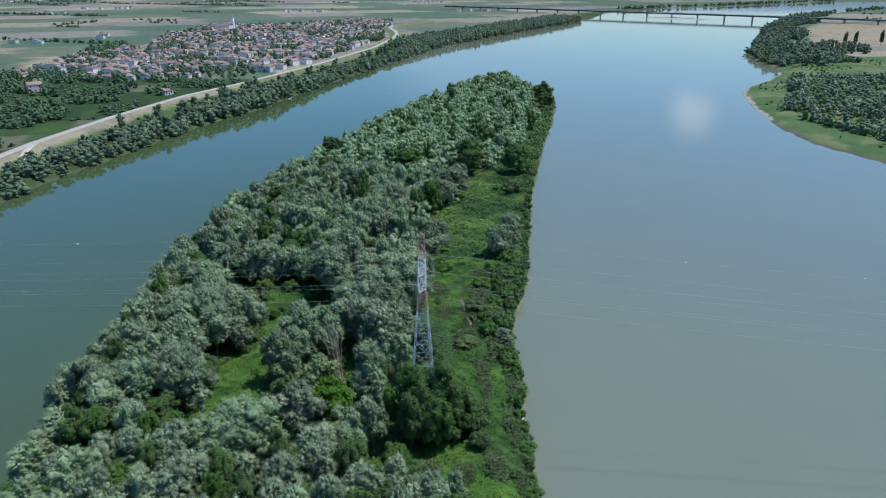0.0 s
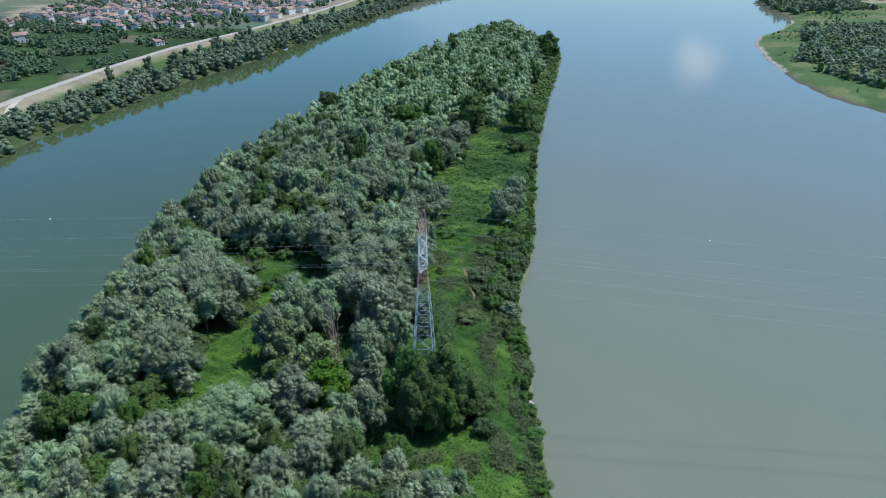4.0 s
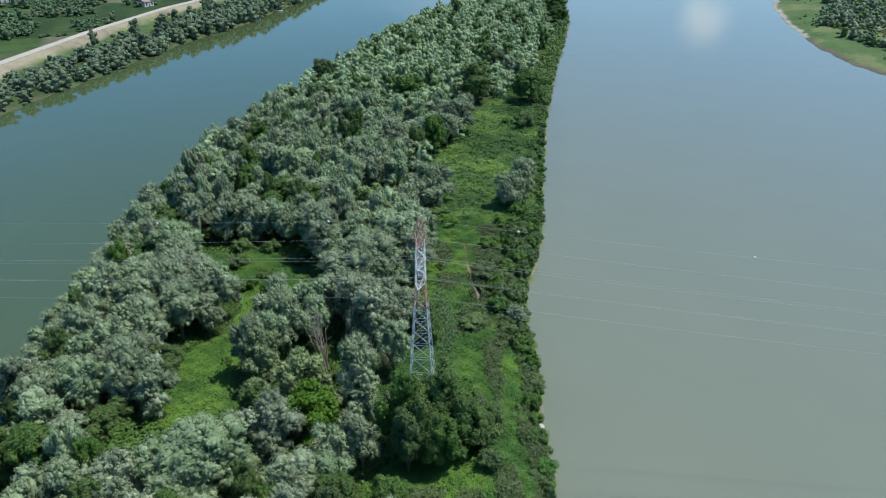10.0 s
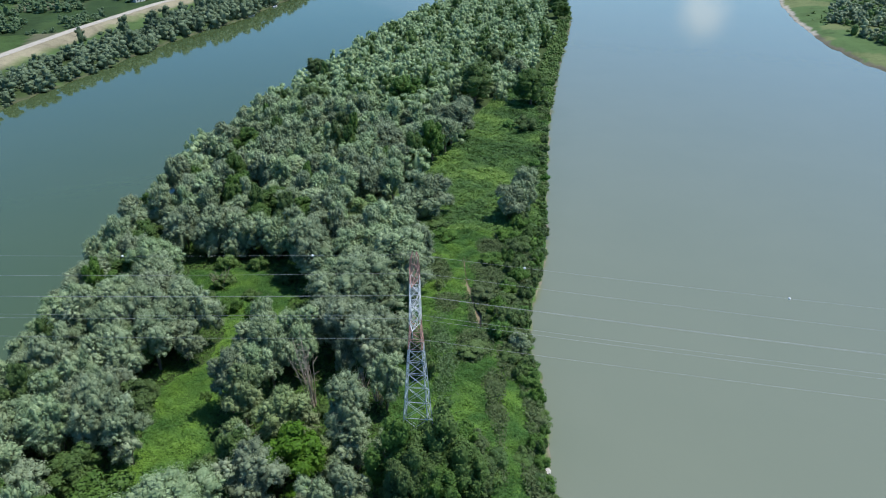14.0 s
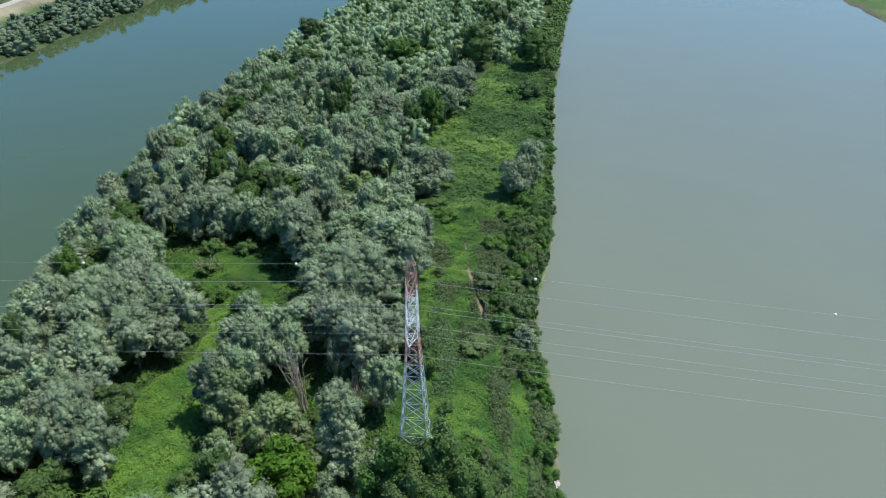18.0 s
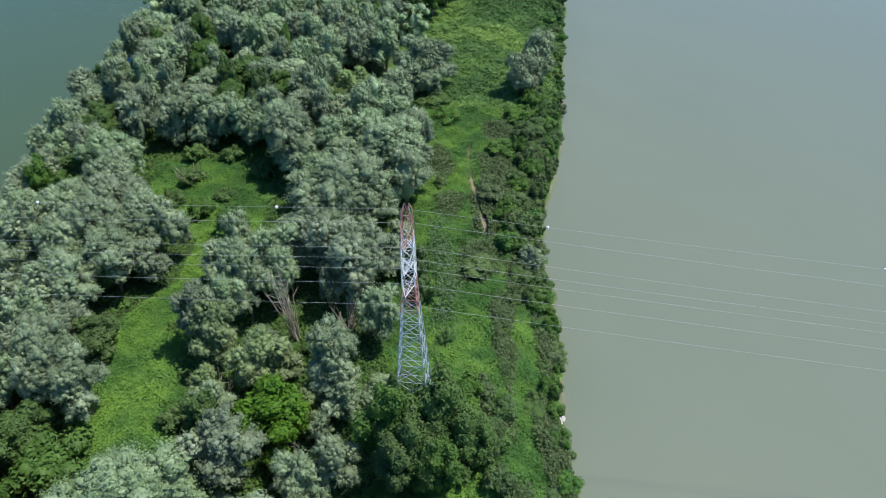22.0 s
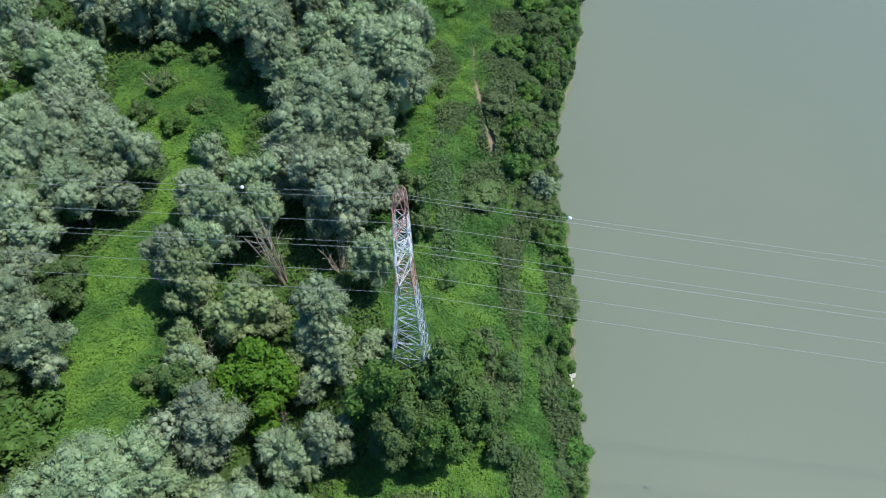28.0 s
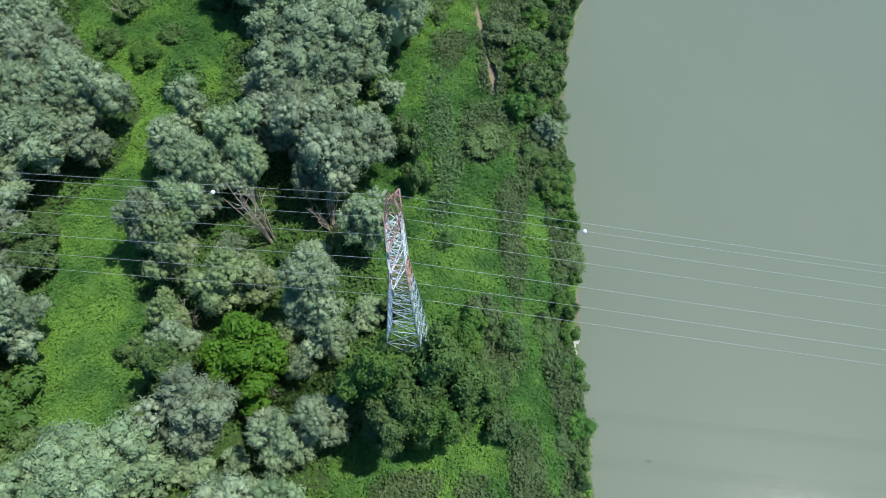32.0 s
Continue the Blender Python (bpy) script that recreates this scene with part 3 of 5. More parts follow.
# far plain and sky haze beyond the sheet, painted on a wall that glows
mb, n, l, b = material("glowing_far_plain", 1.0, 0.0)
sep = n.new("ShaderNodeSeparateXYZ")
l.new(place(n), sep.inputs[0])
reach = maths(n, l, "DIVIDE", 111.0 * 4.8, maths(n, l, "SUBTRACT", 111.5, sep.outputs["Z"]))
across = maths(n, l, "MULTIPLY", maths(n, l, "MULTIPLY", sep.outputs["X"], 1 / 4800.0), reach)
plan = n.new("ShaderNodeCombineXYZ")
l.new(across, plan.inputs[0])
l.new(reach, plan.inputs[1])
cells = n.new("ShaderNodeTexVoronoi")
cells.inputs["Scale"].default_value = 1.6
l.new(plan.outputs[0], cells.inputs["Vector"])
tone = n.new("ShaderNodeSeparateColor")
l.new(cells.outputs["Color"], tone.inputs[0])
col = ramp(n, l, tone.outputs[0], [(0.0, (0.1, 0.15, 0.1)), (0.35, (0.13, 0.18, 0.13)), (0.55, (0.2, 0.21, 0.17)), (0.75, (0.12, 0.17, 0.12)), (1.0, (0.27, 0.26, 0.2))])
rows = noise_tex(n, l, plan.outputs[0], 2.2, 4.0, 0.6)
col = mixc(n, l, ramp(n, l, rows, [(0.56, (0, 0, 0)), (0.62, (1, 1, 1))]), col, (0.05, 0.08, 0.075))
# painted haze: the colour turns blue with distance
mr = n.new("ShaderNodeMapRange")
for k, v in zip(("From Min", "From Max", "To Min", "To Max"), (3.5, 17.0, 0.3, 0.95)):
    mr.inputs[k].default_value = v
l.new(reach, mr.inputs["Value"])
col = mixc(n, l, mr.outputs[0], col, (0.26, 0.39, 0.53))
# black base; the wall shows only its own emission
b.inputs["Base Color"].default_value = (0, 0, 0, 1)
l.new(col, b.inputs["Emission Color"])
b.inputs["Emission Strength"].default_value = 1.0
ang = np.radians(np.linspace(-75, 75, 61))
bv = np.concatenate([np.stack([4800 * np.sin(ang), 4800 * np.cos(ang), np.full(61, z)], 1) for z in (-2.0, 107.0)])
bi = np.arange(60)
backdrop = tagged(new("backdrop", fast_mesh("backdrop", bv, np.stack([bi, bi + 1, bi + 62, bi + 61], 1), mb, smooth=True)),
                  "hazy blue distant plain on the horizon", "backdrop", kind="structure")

# ---- island trees ----
WILLOWS = [willow_kind("willow_tree", 10 + i, 5.2, 17.0, 2.8 + 0.9 * (i % 3), 11 + 2 * (i % 3), 0.75, 0.25, 52, 4, 0.28,
                       "silvery grey-green willow tree with feathery tufts") for i in range(7)]
FILL_WILLOWS = [willow_kind("willow_tree", 90 + i, 5.2, 17.0, 2.5 + 0.8 * (i % 3), 10 + 2 * (i % 3), 0.9, 0.38, 26, 4, 0.28,
                            "silvery grey-green willow tree in the island wood") for i in range(7)]
BIG_WILLOWS = [willow_kind("willow_tree", 25 + i, 8.2, 18.5, 3.5, 19, 0.85, 0.27, 44, 6, 0.4,
                           "broad silvery willow tree with many leafy plumes") for i in range(3)]
LOW_WILLOWS = [willow_kind("willow_tree", 35 + i, 5.2, 13.0, 0.4, 12, 0.8, 0.28, 42, 4, 0.25,
                           "bushy silvery willow leafy down to the ground") for i in range(3)]
PALE_WILLOWS = [willow_kind("willow_tree", 55 + i, 5.0, 15.0, 1.5, 12, 0.75, 0.27, 30, 5, 0.2,
                            "thin loose-crowned pale willow in the clearing", M_PALE) for i in range(2)]
DARKS = [tree_kind("broadleaf_tree", 40 + i, 5.5, 16.0, 1.2, 26 + 3 * i, 0.44, M_DARK, 66, 0.32, 1.0, 4, 0.3,
                   "dark green broadleaf tree with a dense crown", "tree", droop=0.1) for i in range(3)]
LIMES = [tree_kind("lime_bush", 60, 4.6, 9.5, 1.4, 22, 0.44, M_YELLOW, 80, 0.3, 0.9, 4, 0.18, "bright yellow-green leafy bush in the clearing", "bush", droop=0.1)]
BRUSHES = [tree_kind("shrub", 70 + i, 3.4, 4.2, 0.4, 12, 0.42, (M_BRUSH, M_VINE, M_BRUSH, M_DARK, M_VINE)[i], 75, 0.36, 0.8, 4, 0.1,
                     ("dull green shrub by the water", "bright green bramble-grown shrub", "low grey-green shrub at the waterside", "dark green shrub by the water", "bright green bramble-grown shrub")[i], "shrub", droop=0.1, plumes=1) for i in range(5)]
taken = []
rng = np.random.default_rng(3)


def plant(kinds, x, y, r, h, label="", group=""):
    if kinds is WILLOWS and r > 6.4:
        kinds = BIG_WILLOWS
    src = kinds[int(rng.integers(len(kinds)))]
    s, sz = r / src["r"], h / src["h"]
    z = float(height(x, y))
    ob = copy_thing(src, pose(x, y, z - 0.15, 0, 0, float(rng.uniform(0, 360))))
    ob.scale = (s, s, sz)
    tagged(ob, label, group=group)
    taken.append((x, y, r * 1.45 if kinds is DARKS and y > 60 else r))
    return ob


NEAR_WILLOWS = [(-42.3, -18, 8.3, 18), (-29.3, -8, 5.2, 18), (-17.6, -12, 3.6, 15), (-12.2, -9, 3.3, 14), (-14, 9.2, 4.2, 19),
                (-12, 4.3, 3.4, 11), (-7, 22, 3.7, 16.5), (-17, 29.6, 1.9, 15), (-11, 35.4, 7.0, 19), (-20.2, 41, 5.6, 18), (-15.6, 52.6, 9.1, 20.5), (-28, 37.2, 4.9, 19), (-33.2, 29.8, 4.4, 20),
                (-26.5, 32, 3.2, 16), (-5.3, 74.8, 8.0, 19), (-12, 84, 5.4, 17), (-0.5, 70.7, 4.4, 15), (-30.5, 80, 6.6, 18), (-27, 74.0, 4.2, 14)]
MID_WILLOWS = [(-72, 74, 6.0, 16), (-70, 64, 5.8, 16), (-66, 58, 5.6, 16), (-57, 48, 6.0, 17.5), (-65, 46, 6.0, 18), (-76, 54, 5.9, 16), (-71.5, 43, 5.6, 17), (-69.5, 31.6, 5.6, 17),
               (-61.5, 37.5, 5.4, 18), (-66, 27, 4.6, 16), (-63, 10, 5.6, 18), (-57.5, 6.5, 4.2, 17),
               (14, 202, 7, 15), (6, 196, 4.6, 12), (-12, 170, 7, 16), (-35, 116, 5.5, 13), (-41, 114, 5, 15)]
for x, y, r, h in NEAR_WILLOWS + MID_WILLOWS:
    plant(WILLOWS, x, y, r * 1.16, h, group="willows on the island")
for x, y, r, h in ((-43, 92, 5.4, 15), (-53.5, 94, 5.7, 15), (-63, 94, 5.6, 15), (30.2, 118.5, 5.0, 13), (36.0, 130, 5.4, 15.5), (33.2, 125, 4.6, 12), (-1.5, 125, 6.4, 15.5), (5.4, 125, 6.2, 14.5), (1.5, 118, 5.2, 11), (24.7, 44, 2.8, 6.5), (50, 292, 6, 14)):
    plant(LOW_WILLOWS, x, y, r, h, group="willows on the island")
for x, y, r, h in ((-36.8, 18, 4.6, 16), (-28.4, 12.5, 5.0, 14), (-36.6, 8.2, 3.2, 9.5), (-24, 14.5, 3.4, 8), (-17.6, 114, 5.2, 12), (-19, 4, 2.6, 9)):
    plant(PALE_WILLOWS, x, y, r, h, group="willows on the island")
for x, y, r, h in ((-60, 20, 5.0, 10), (-3.6, -4.0, 5.8, 20), (3.6, -3.6, 6.2, 20.5), (-3.0, -9.5, 4.6, 17), (8.4, -5.4, 5.0, 15), (3.4, -9, 4.4, 15), (7.6, 3.0, 4.4, 12), (0.2, -8, 5.0, 17), (11.6, -2.5, 4.0, 10),
                   (26.7, 252, 10.5, 20), (54.5, 250, 9.5, 19), (40.5, 306, 8, 17), (-6.5, 241, 8.5, 18), (-49.7, 232, 7.5, 16), (-67.3, 171, 6.5, 15), (-47.5, 117, 6.5, 14), (-50.5, 104, 5, 14),
                   (-81.3, 91, 5.5, 13.5), (-84, 98, 4.5, 12), (-88, 121, 4.8, 13), (-79.5, 74, 5.2, 13), (-80, 64.5, 4.2, 12), (-56, 294, 7, 14), (-65, -1.5, 5.2, 11), (-63.6, -30, 6, 13),
                   (-78, -8, 5, 12), (-66, 37, 4.2, 14), (108, 503, 9.5, 17), (106, 474, 8, 14)):
    plant(DARKS, x, y, r, h, group="dark trees on the island")
plant(LIMES, -23.2, 1.1, 6.8, 12.5)
plant(BRUSHES[1:2], -41.7, 56.2, 4.8, 6.5, "low leafy green bush alone in the clearing")
for x, y, r, h in ((-60, -5, 7, 6.5), (-55, -11, 4.5, 5), (-61, 26, 3.0, 4), (-55.5, 76, 3.6, 4), (-51, 64, 3.6, 3.4), (-58, 68, 3.4, 3.2), (-47, 70, 3.0, 2.6), (-42.5, 4, 3.0, 4), (-48, 27, 1.6, 2.0), (-0.5, 41.7, 4.4, 8.5), (1, 34, 3.0, 6),
                   (-2.3, 71, 3.4, 6.5), (5.7, 73.5, 2.2, 2.6), (23.9, 54.5, 4.0, 6.5), (20, 50, 3.2, 4.5), (13.6, 43, 4.6, 2.6), (17.5, 69, 4.2, 3.2), (5.8, 22.6, 2.0, 2.4), (15.5, 5, 3.0, 3.6), (12.6, -2, 3.6, 6), (11.6, 8.5, 3.6, 4.5), (13.2, -9, 3.0, 4),
                   (4.9, 113, 5.5, 3), (9, 105, 4.5, 2.6), (22, 88, 4.4, 3.2), (31, 98, 4.6, 3.6), (28, 105, 4.8, 3.4), (47.9, 211, 6, 5.5), (40, 214, 3.2, 3), (-13, 22, 2.4, 3.5), (-20, 20, 2.6, 3), (-40, -4, 3, 4), (-48, 86, 3.2, 4), (-57, 86.5, 3.4, 4.4), (-39, 79, 2.8, 3.6)):
    plant(BRUSHES[::3] if x < -39 or r > 4 else BRUSHES, x, y, r, h, group="shrubs on the island")

# shrubs along the east shore, in loose clumps
y = -34.0
while y < 330:
    x = float(along(SHORE_E, y))
    for off, p, tall in ((1.7, 0.92, 3.2), (4.2, 0.4, 2.2)):
        if rng.uniform() < p:
            r = float(rng.uniform(1.3, 2.7))
            plant(BRUSHES, x - off + float(rng.uniform(-1, 1)), y + float(rng.uniform(-1.5, 1.5)), r, float(rng.uniform(0.5, 1.15)) * tall, group="shrubs on the island")
    y += float(rng.uniform(1.9, 3.6)) * (1 if y < 120 else 2.0)


# dark shrub belt behind the shore
for y in np.arange(31, 116, 3.0):
    off = float(rng.uniform(2.5, 11)) if y > 52 else float(rng.uniform(2.5, 7))
    plant(BRUSHES[::3], float(along(SHORE_E, y)) - off, float(y), float(rng.uniform(2.0, 3.6)), float(rng.uniform(2.4, 4.8)), group="shrubs on the island")


# the rest of the wood: willows near, joined crowns further off
def free(x, y, k):
    return all((x - a) ** 2 + (y - b) ** 2 > (k * (r + 3.2)) ** 2 for a, b, r in taken)


count = 0
for _ in range(9000):
    y = float(rng.uniform(-56, 215))
    x = float(rng.uniform(-95, 40))
    if x < along(SHORE_W, y) + 2.5 or x > along(TREELINE, y) or any(inside(CLEARING, x + a, y + b2) for a, b2 in ((0, 0), (4.5, 0), (-4.5, 0), (0, 5), (0, -5))) or (abs(x) < 6 and abs(y) < 9) or (-68 < x < -47 and -16 < y < 4) or (-12 < x < 12 and -24 < y < 8) or (-26 < x < -8 and 100 < y < 128):
        continue
    inner = -34 < x < 4 and -20 < y < 60
    if not free(x, y, 0.56 if inner else 0.59) or (inner and rng.uniform() < 0.5):
        continue
    r, h = float(rng.uniform(3.2, 5.3)), float(rng.uniform(12, 18.5))
    if inner:
        r, h = r * 0.62, h * 0.45
    edge = x - float(along(SHORE_W, y))
    kind = DARKS if rng.uniform() < (0.36 if y < -12 else 0.11) and edge > 6 else (FILL_WILLOWS if y > 45 or x < -50 else WILLOWS)
    plant(kind, x, y, r, h if edge > 8 else h * 0.8, group="willows on the island" if kind is not DARKS else "dark trees on the island")
    count += 1
    if count > 345:
        break


def low_tree(rng, r, h, per, leaf, lobes, lobe):
    return crown(rng, crown_lobes(rng, r, h, -h * 0.18, lobes, lobe, 0.85, 0.85, 0), 1, leaf, core=0.86, loose=0.4, slim=0.36, droop=0.1, each=per)


def wood(name, spots, mat, label, category, leaf=1.1, per=7, lobes=11, seed=0, lobe=0.42):
    """A far wood as one mesh: spots are (x, y, r, h)."""
    rg = np.random.default_rng(seed)
    protos = [low_tree(np.random.default_rng(seed + 90 + i), 5.0, 12.0, per, leaf, lobes, lobe) for i in range(6)]
    V, F, T, o = [], [], [], 0
    for x, y, r, h in spots:
        v, fc = protos[int(rg.integers(6))]
        a, s, sz = rg.uniform(0, 6.28), r / 5.0, h / 12.0
        c, d = math.cos(a), math.sin(a)
        V.append(np.stack([(v[:, 0] * c - v[:, 1] * d) * s + x, (v[:, 0] * d + v[:, 1] * c) * s + y, v[:, 2] * sz + float(height(x, y)) - 0.2], 1))
        F.append(fc + o)
        T.append(np.full(len(v), rg.uniform(-0.4, 0.6)))
        o += len(v)
    ob = new(name, fast_mesh(name, np.concatenate(V), np.concatenate(F), mat, np.concatenate(T), True))
    return tagged(ob, label, category, kind="stuff")


def scatter(rg, tries, bounds, ok, gap, size, tall):
    spots, cell = [], {}
    x0, x1, y0, y1 = bounds
    for _ in range(tries):
        x, y = rg.uniform(x0, x1), rg.uniform(y0, y1)
        if not ok(x, y):
            continue
        k = (int(x // gap), int(y // gap))
        if any((x - a) ** 2 + (y - b2) ** 2 < gap * gap for i in (-1, 0, 1) for j in (-1, 0, 1) for a, b2 in cell.get((k[0] + i, k[1] + j), ())):
            continue
        cell.setdefault(k, []).append((x, y))
        spots.append((x, y, rg.uniform(*size), rg.uniform(*tall)))
    return spots


rg = np.random.default_rng(21)
spots = scatter(rg, 30000, (-95, 125, 150, 650),
                lambda x, y: along(SHORE_W, y) + 2 < x < min(along(TREELINE, y), along(SHORE_E, y) - 5) and (y < 425 or x < along(SHORE_E, y) - 21) and math.hypot(x - 28, (y - 240) * 0.8) > 18 and (y > 320 or free(x, y, 0.62)), 6.6, (4.0, 6.2), (9.5, 15.5))
wood("island_wood", spots, M_WILLOW, "dense grey-green willow wood on the river island", "wood", 0.6, 34, 18, 0, 0.3)
spots = scatter(rg, 3000, (-110, 125, 215, 640), lambda x, y: along(SHORE_W, y) + 8 < x < min(along(TREELINE, y), along(SHORE_E, y) - 6) and (y < 425 or x < along(SHORE_E, y) - 24) and math.hypot(x - 28, (y - 240) * 0.8) > 20 and free(x, y, 0.7), 16, (4.0, 6.5), (12, 18.5))
wood("island_broadleaves", spots, M_DARK, "darker broadleaf trees among the island willows", "wood", 0.62, 40, 15, 1, 0.34)

spots = scatter(rg, 9000, (40, 125, 250, 600), lambda x, y: 0.6 < along(SHORE_E, y) - x < 9 and math.hypot(x - 107, y - 476) > 9, 2.6, (1.6, 3.4), (1.6, 4.6))
wood("shore_shrubs", spots, M_BRUSH, "low green shrubs along the island shore", "shrubs", 0.8, 18, 6, 3)

# the wood behind the start of the walk
spots = scatter(rg, 4000, (-95, 20, -190, -60), lambda x, y: along(SHORE_W, y) + 3 < x < along(TREELINE, y) - 3, 7.0, (5.4, 7.6), (11, 17))
wood("south_wood", spots, M_WILLOW, "grey-green willow wood at the island's south", "wood", 1.1, 20, 10, 4)

# ---- west bank ----
rg = np.random.default_rng(33)
# bush at the near end, tall willows from there to the moorings, then low growth and the wood by the bridge
bank_tall = lambda y: float(np.interp(y, [0, 330, 380, 440, 560, 600, 660, 900, 1000, 1200], [8, 9, 12, 14, 15, 14, 10, 9, 13, 15]))
spots = []
for x, y, r, h in scatter(rg, 40000, (-300, 420, -150, 1750), lambda x, y: -1.5 < along(BANK_W, y) - x < (27 + 7 * math.sin(y / 37) if y < 1000 else 90) and along(LEVEE, y) + 19 < x, 5.0, (0.42, 0.6), (0.55, 1.05)):
    spots.append((x, y, min(7.0, r * h * bank_tall(y) + 1.4), h * bank_tall(y)))
spots += scatter(rg, 16000, (-300, 420, -150, 1300), lambda x, y: -0.5 < along(BANK_W, y) - x < 36 and along(LEVEE, y) + 16 < x, 3.9, (1.6, 3.4), (1.3, 3.2))
wood("riverbank_wood", spots, M_BANK, "grey-green willows lining the west bank", "wood", 0.65, 22, 9, 5, 0.42)
spots = []
for x, y, r, h in scatter(rg, 6000, (-330, 420, -150, 1750), lambda x, y: 4 < along(BANK_W, y) - x < 60 and along(LEVEE, y) + 20 < x, 12, (4.5, 7.5), (0.7, 1.1)):
    spots.append((x, y, r, h * bank_tall(y)))
wood("riverbank_broadleaves", spots, M_FAR, "dark green trees among the bank willows", "wood", 0.75, 20, 7, 6)

# ---- pylon and power line ----
def bar(a, b2, w):
    """An angle-iron bar as a square tube between two points."""
    return tube([a, b2], [w, w], 4)


def corner(z, k):
    """Corner k of the tower's square section at height z."""
    half = np.interp(z, [0, 37.5, 47.5, 51.0, 52.0], [3.45, 0.95, 0.75, 0.6, 0.3])
    sx, sy = ((1, 1), (-1, 1), (-1, -1), (1, -1))[k % 4]
    return (sx * half, sy * half, z)


pylon = new("pylon")
pylon.matrix_world = pose(0, 0, 2.9, 0, 0, -8)
LEVELS = [0, 5.5, 10.5, 15, 19, 22.6, 25.8, 28.7, 31.3, 33.6, 35.6, 37.5, 39.5, 41.5, 43.5, 45.5, 47.5]
paint = lambda z: M_STEEL if z < 33.5 else (M_RED if z < 38.5 or z > 46.5 else M_WHITE)
for k in range(4):
    for z0, z1, m in ((0, 33.5, M_STEEL), (33.5, 38.5, M_RED), (38.5, 46.5, M_WHITE), (46.5, 52, M_RED)):
        cuts = [z0] + [z for z in (37.5, 47.5, 51.0) if z0 < z < z1] + [z1]
        v, fc = joined([bar(corner(a, k), corner(c, k), 0.085) for a, c in zip(cuts, cuts[1:])])
        part("leg", fast_mesh("leg", v, fc, m), pylon)
for z0, z1 in zip(LEVELS, LEVELS[1:] + [52.0]):
    for k in range(4):
        v, fc = joined([bar(corner(z0, k), corner(z1, k + 1), 0.04), bar(corner(z0, k + 1), corner(z1, k), 0.04)])
        part("cross_brace", fast_mesh("cross_brace", v, fc, paint(z0)), pylon)
        v, fc = bar(corner(z0, k), corner(z0, k + 1), 0.04)
        if z0 > 0:
            part("girt", fast_mesh("girt", v, fc, paint(z0)), pylon)
ARM = 3.6
for z in (47.5, 43.0, 39.0):
    for s in (1, -1):
        half = float(np.interp(z, [37.5, 47.5], [0.95, 0.75]))
        tip = (0, s * ARM, z)
        bars = [bar((q * half, s * half, z), tip, 0.05) for q in (1, -1)] + [bar((q * half, s * half, z + 2.0), tip, 0.05) for q in (1, -1)]
        for u in (0.3, 0.6):
            yy, xx, zz = s * (half + (ARM - half) * u), half * (1 - u), z + 2.0 * (1 - u)
            bars += [bar((xx, yy, z), (-xx, yy, zz), 0.05), bar((-xx, yy, z), (xx, yy, zz), 0.05), bar((xx, yy, z), (xx, yy, zz), 0.05), bar((-xx, yy, z), (-xx, yy, zz), 0.05)]
        v, fc = joined(bars)
        part("crossarm", fast_mesh("crossarm", v, fc, paint(z)), pylon)
        zs = [z - 0.1 - 0.06 * i for i in range(21)]
        v, fc = map(np.array, tube([(0, s * ARM, q) for q in zs], [0.13 if i % 3 == 1 else 0.04 for i in range(21)], 8))
        part("insulator", fast_mesh("insulator", v, fc, M_GLASS_INS, smooth=True), pylon, "hanging string of glass insulator discs")
tagged(pylon, "grey lattice steel pylon with red and white bands above the trees", "pylon")
LINE = Vector((0.9903, -0.139, 0)).normalized()
SIDE = Vector((0.139, 0.9903, 0))


def hang(x, z0, drop):
    return z0 - drop * abs(x) + drop * x * x / 640.0


for y0, z0, drop, rad, nm in [(s * ARM, 2.9 + z - 1.4, 0.085, 0.017, "power_cable") for z in (47.5, 43.0, 39.0) for s in (1, -1)] + [(-1.0, 55.0, 0.075, 0.014, "ground_wire")]:
    pts = []
    for x in np.linspace(-320, 320, 81):
        p = LINE * float(x) + SIDE * y0
        pts.append((p.x, p.y, hang(x, z0, drop)))
    v, fc = tube(pts, [rad] * len(pts), 6)
    tagged(new(nm, fast_mesh(nm, np.array(v), np.array(fc), M_WIRE, smooth=True)), "thin pale aluminium cable strung from the pylon", "cable", group="cables of the power line")


def ball(r, seg=12, rows=8):
    v = [(0, 0, -r)]
    for i in range(1, rows):
        a = math.pi * i / rows
        v += [(r * math.sin(a) * math.cos(2 * math.pi * k / seg), r * math.sin(a) * math.sin(2 * math.pi * k / seg), -r * math.cos(a)) for k in range(seg)]
    v.append((0, 0, r))
    fc = []
    for k in range(seg):
        fc.append((0, 1 + (k + 1) % seg, 1 + k))
        for i in range(rows - 2):
            a, c = 1 + i * seg, 1 + (i + 1) * seg
            fc += [(a + k, a + (k + 1) % seg, c + (k + 1) % seg), (a + k, c + (k + 1) % seg, c + k)]
        e = 1 + (rows - 2) * seg
        fc.append((e + k, e + (k + 1) % seg, len(v) - 1))
    return np.array(v), np.array(fc)


bvv, bff = ball(0.21)
ball_mesh = fast_mesh("warning_ball", bvv, bff, M_WHITE, smooth=True)
for x in (-120, -84, -50, -16.7, 17.9, 59, 97):
    p = LINE * x - SIDE * 1.0
    ob = new("warning_ball", ball_mesh)
    ob.location = (p.x, p.y, hang(x, 55.0, 0.075))
    tagged(ob, "white aircraft warning ball on the top wire", "ball", group="warning balls on the line")

# ---- bridge ----
P0, P1 = Vector((866, 1659, 0)), Vector((551, 1921, 0))
D = (P1 - P0).normalized()
N = Vector((-D.y, D.x, 0))
bridge = new("bridge")
SPAN = (P1 - P0).length / 6


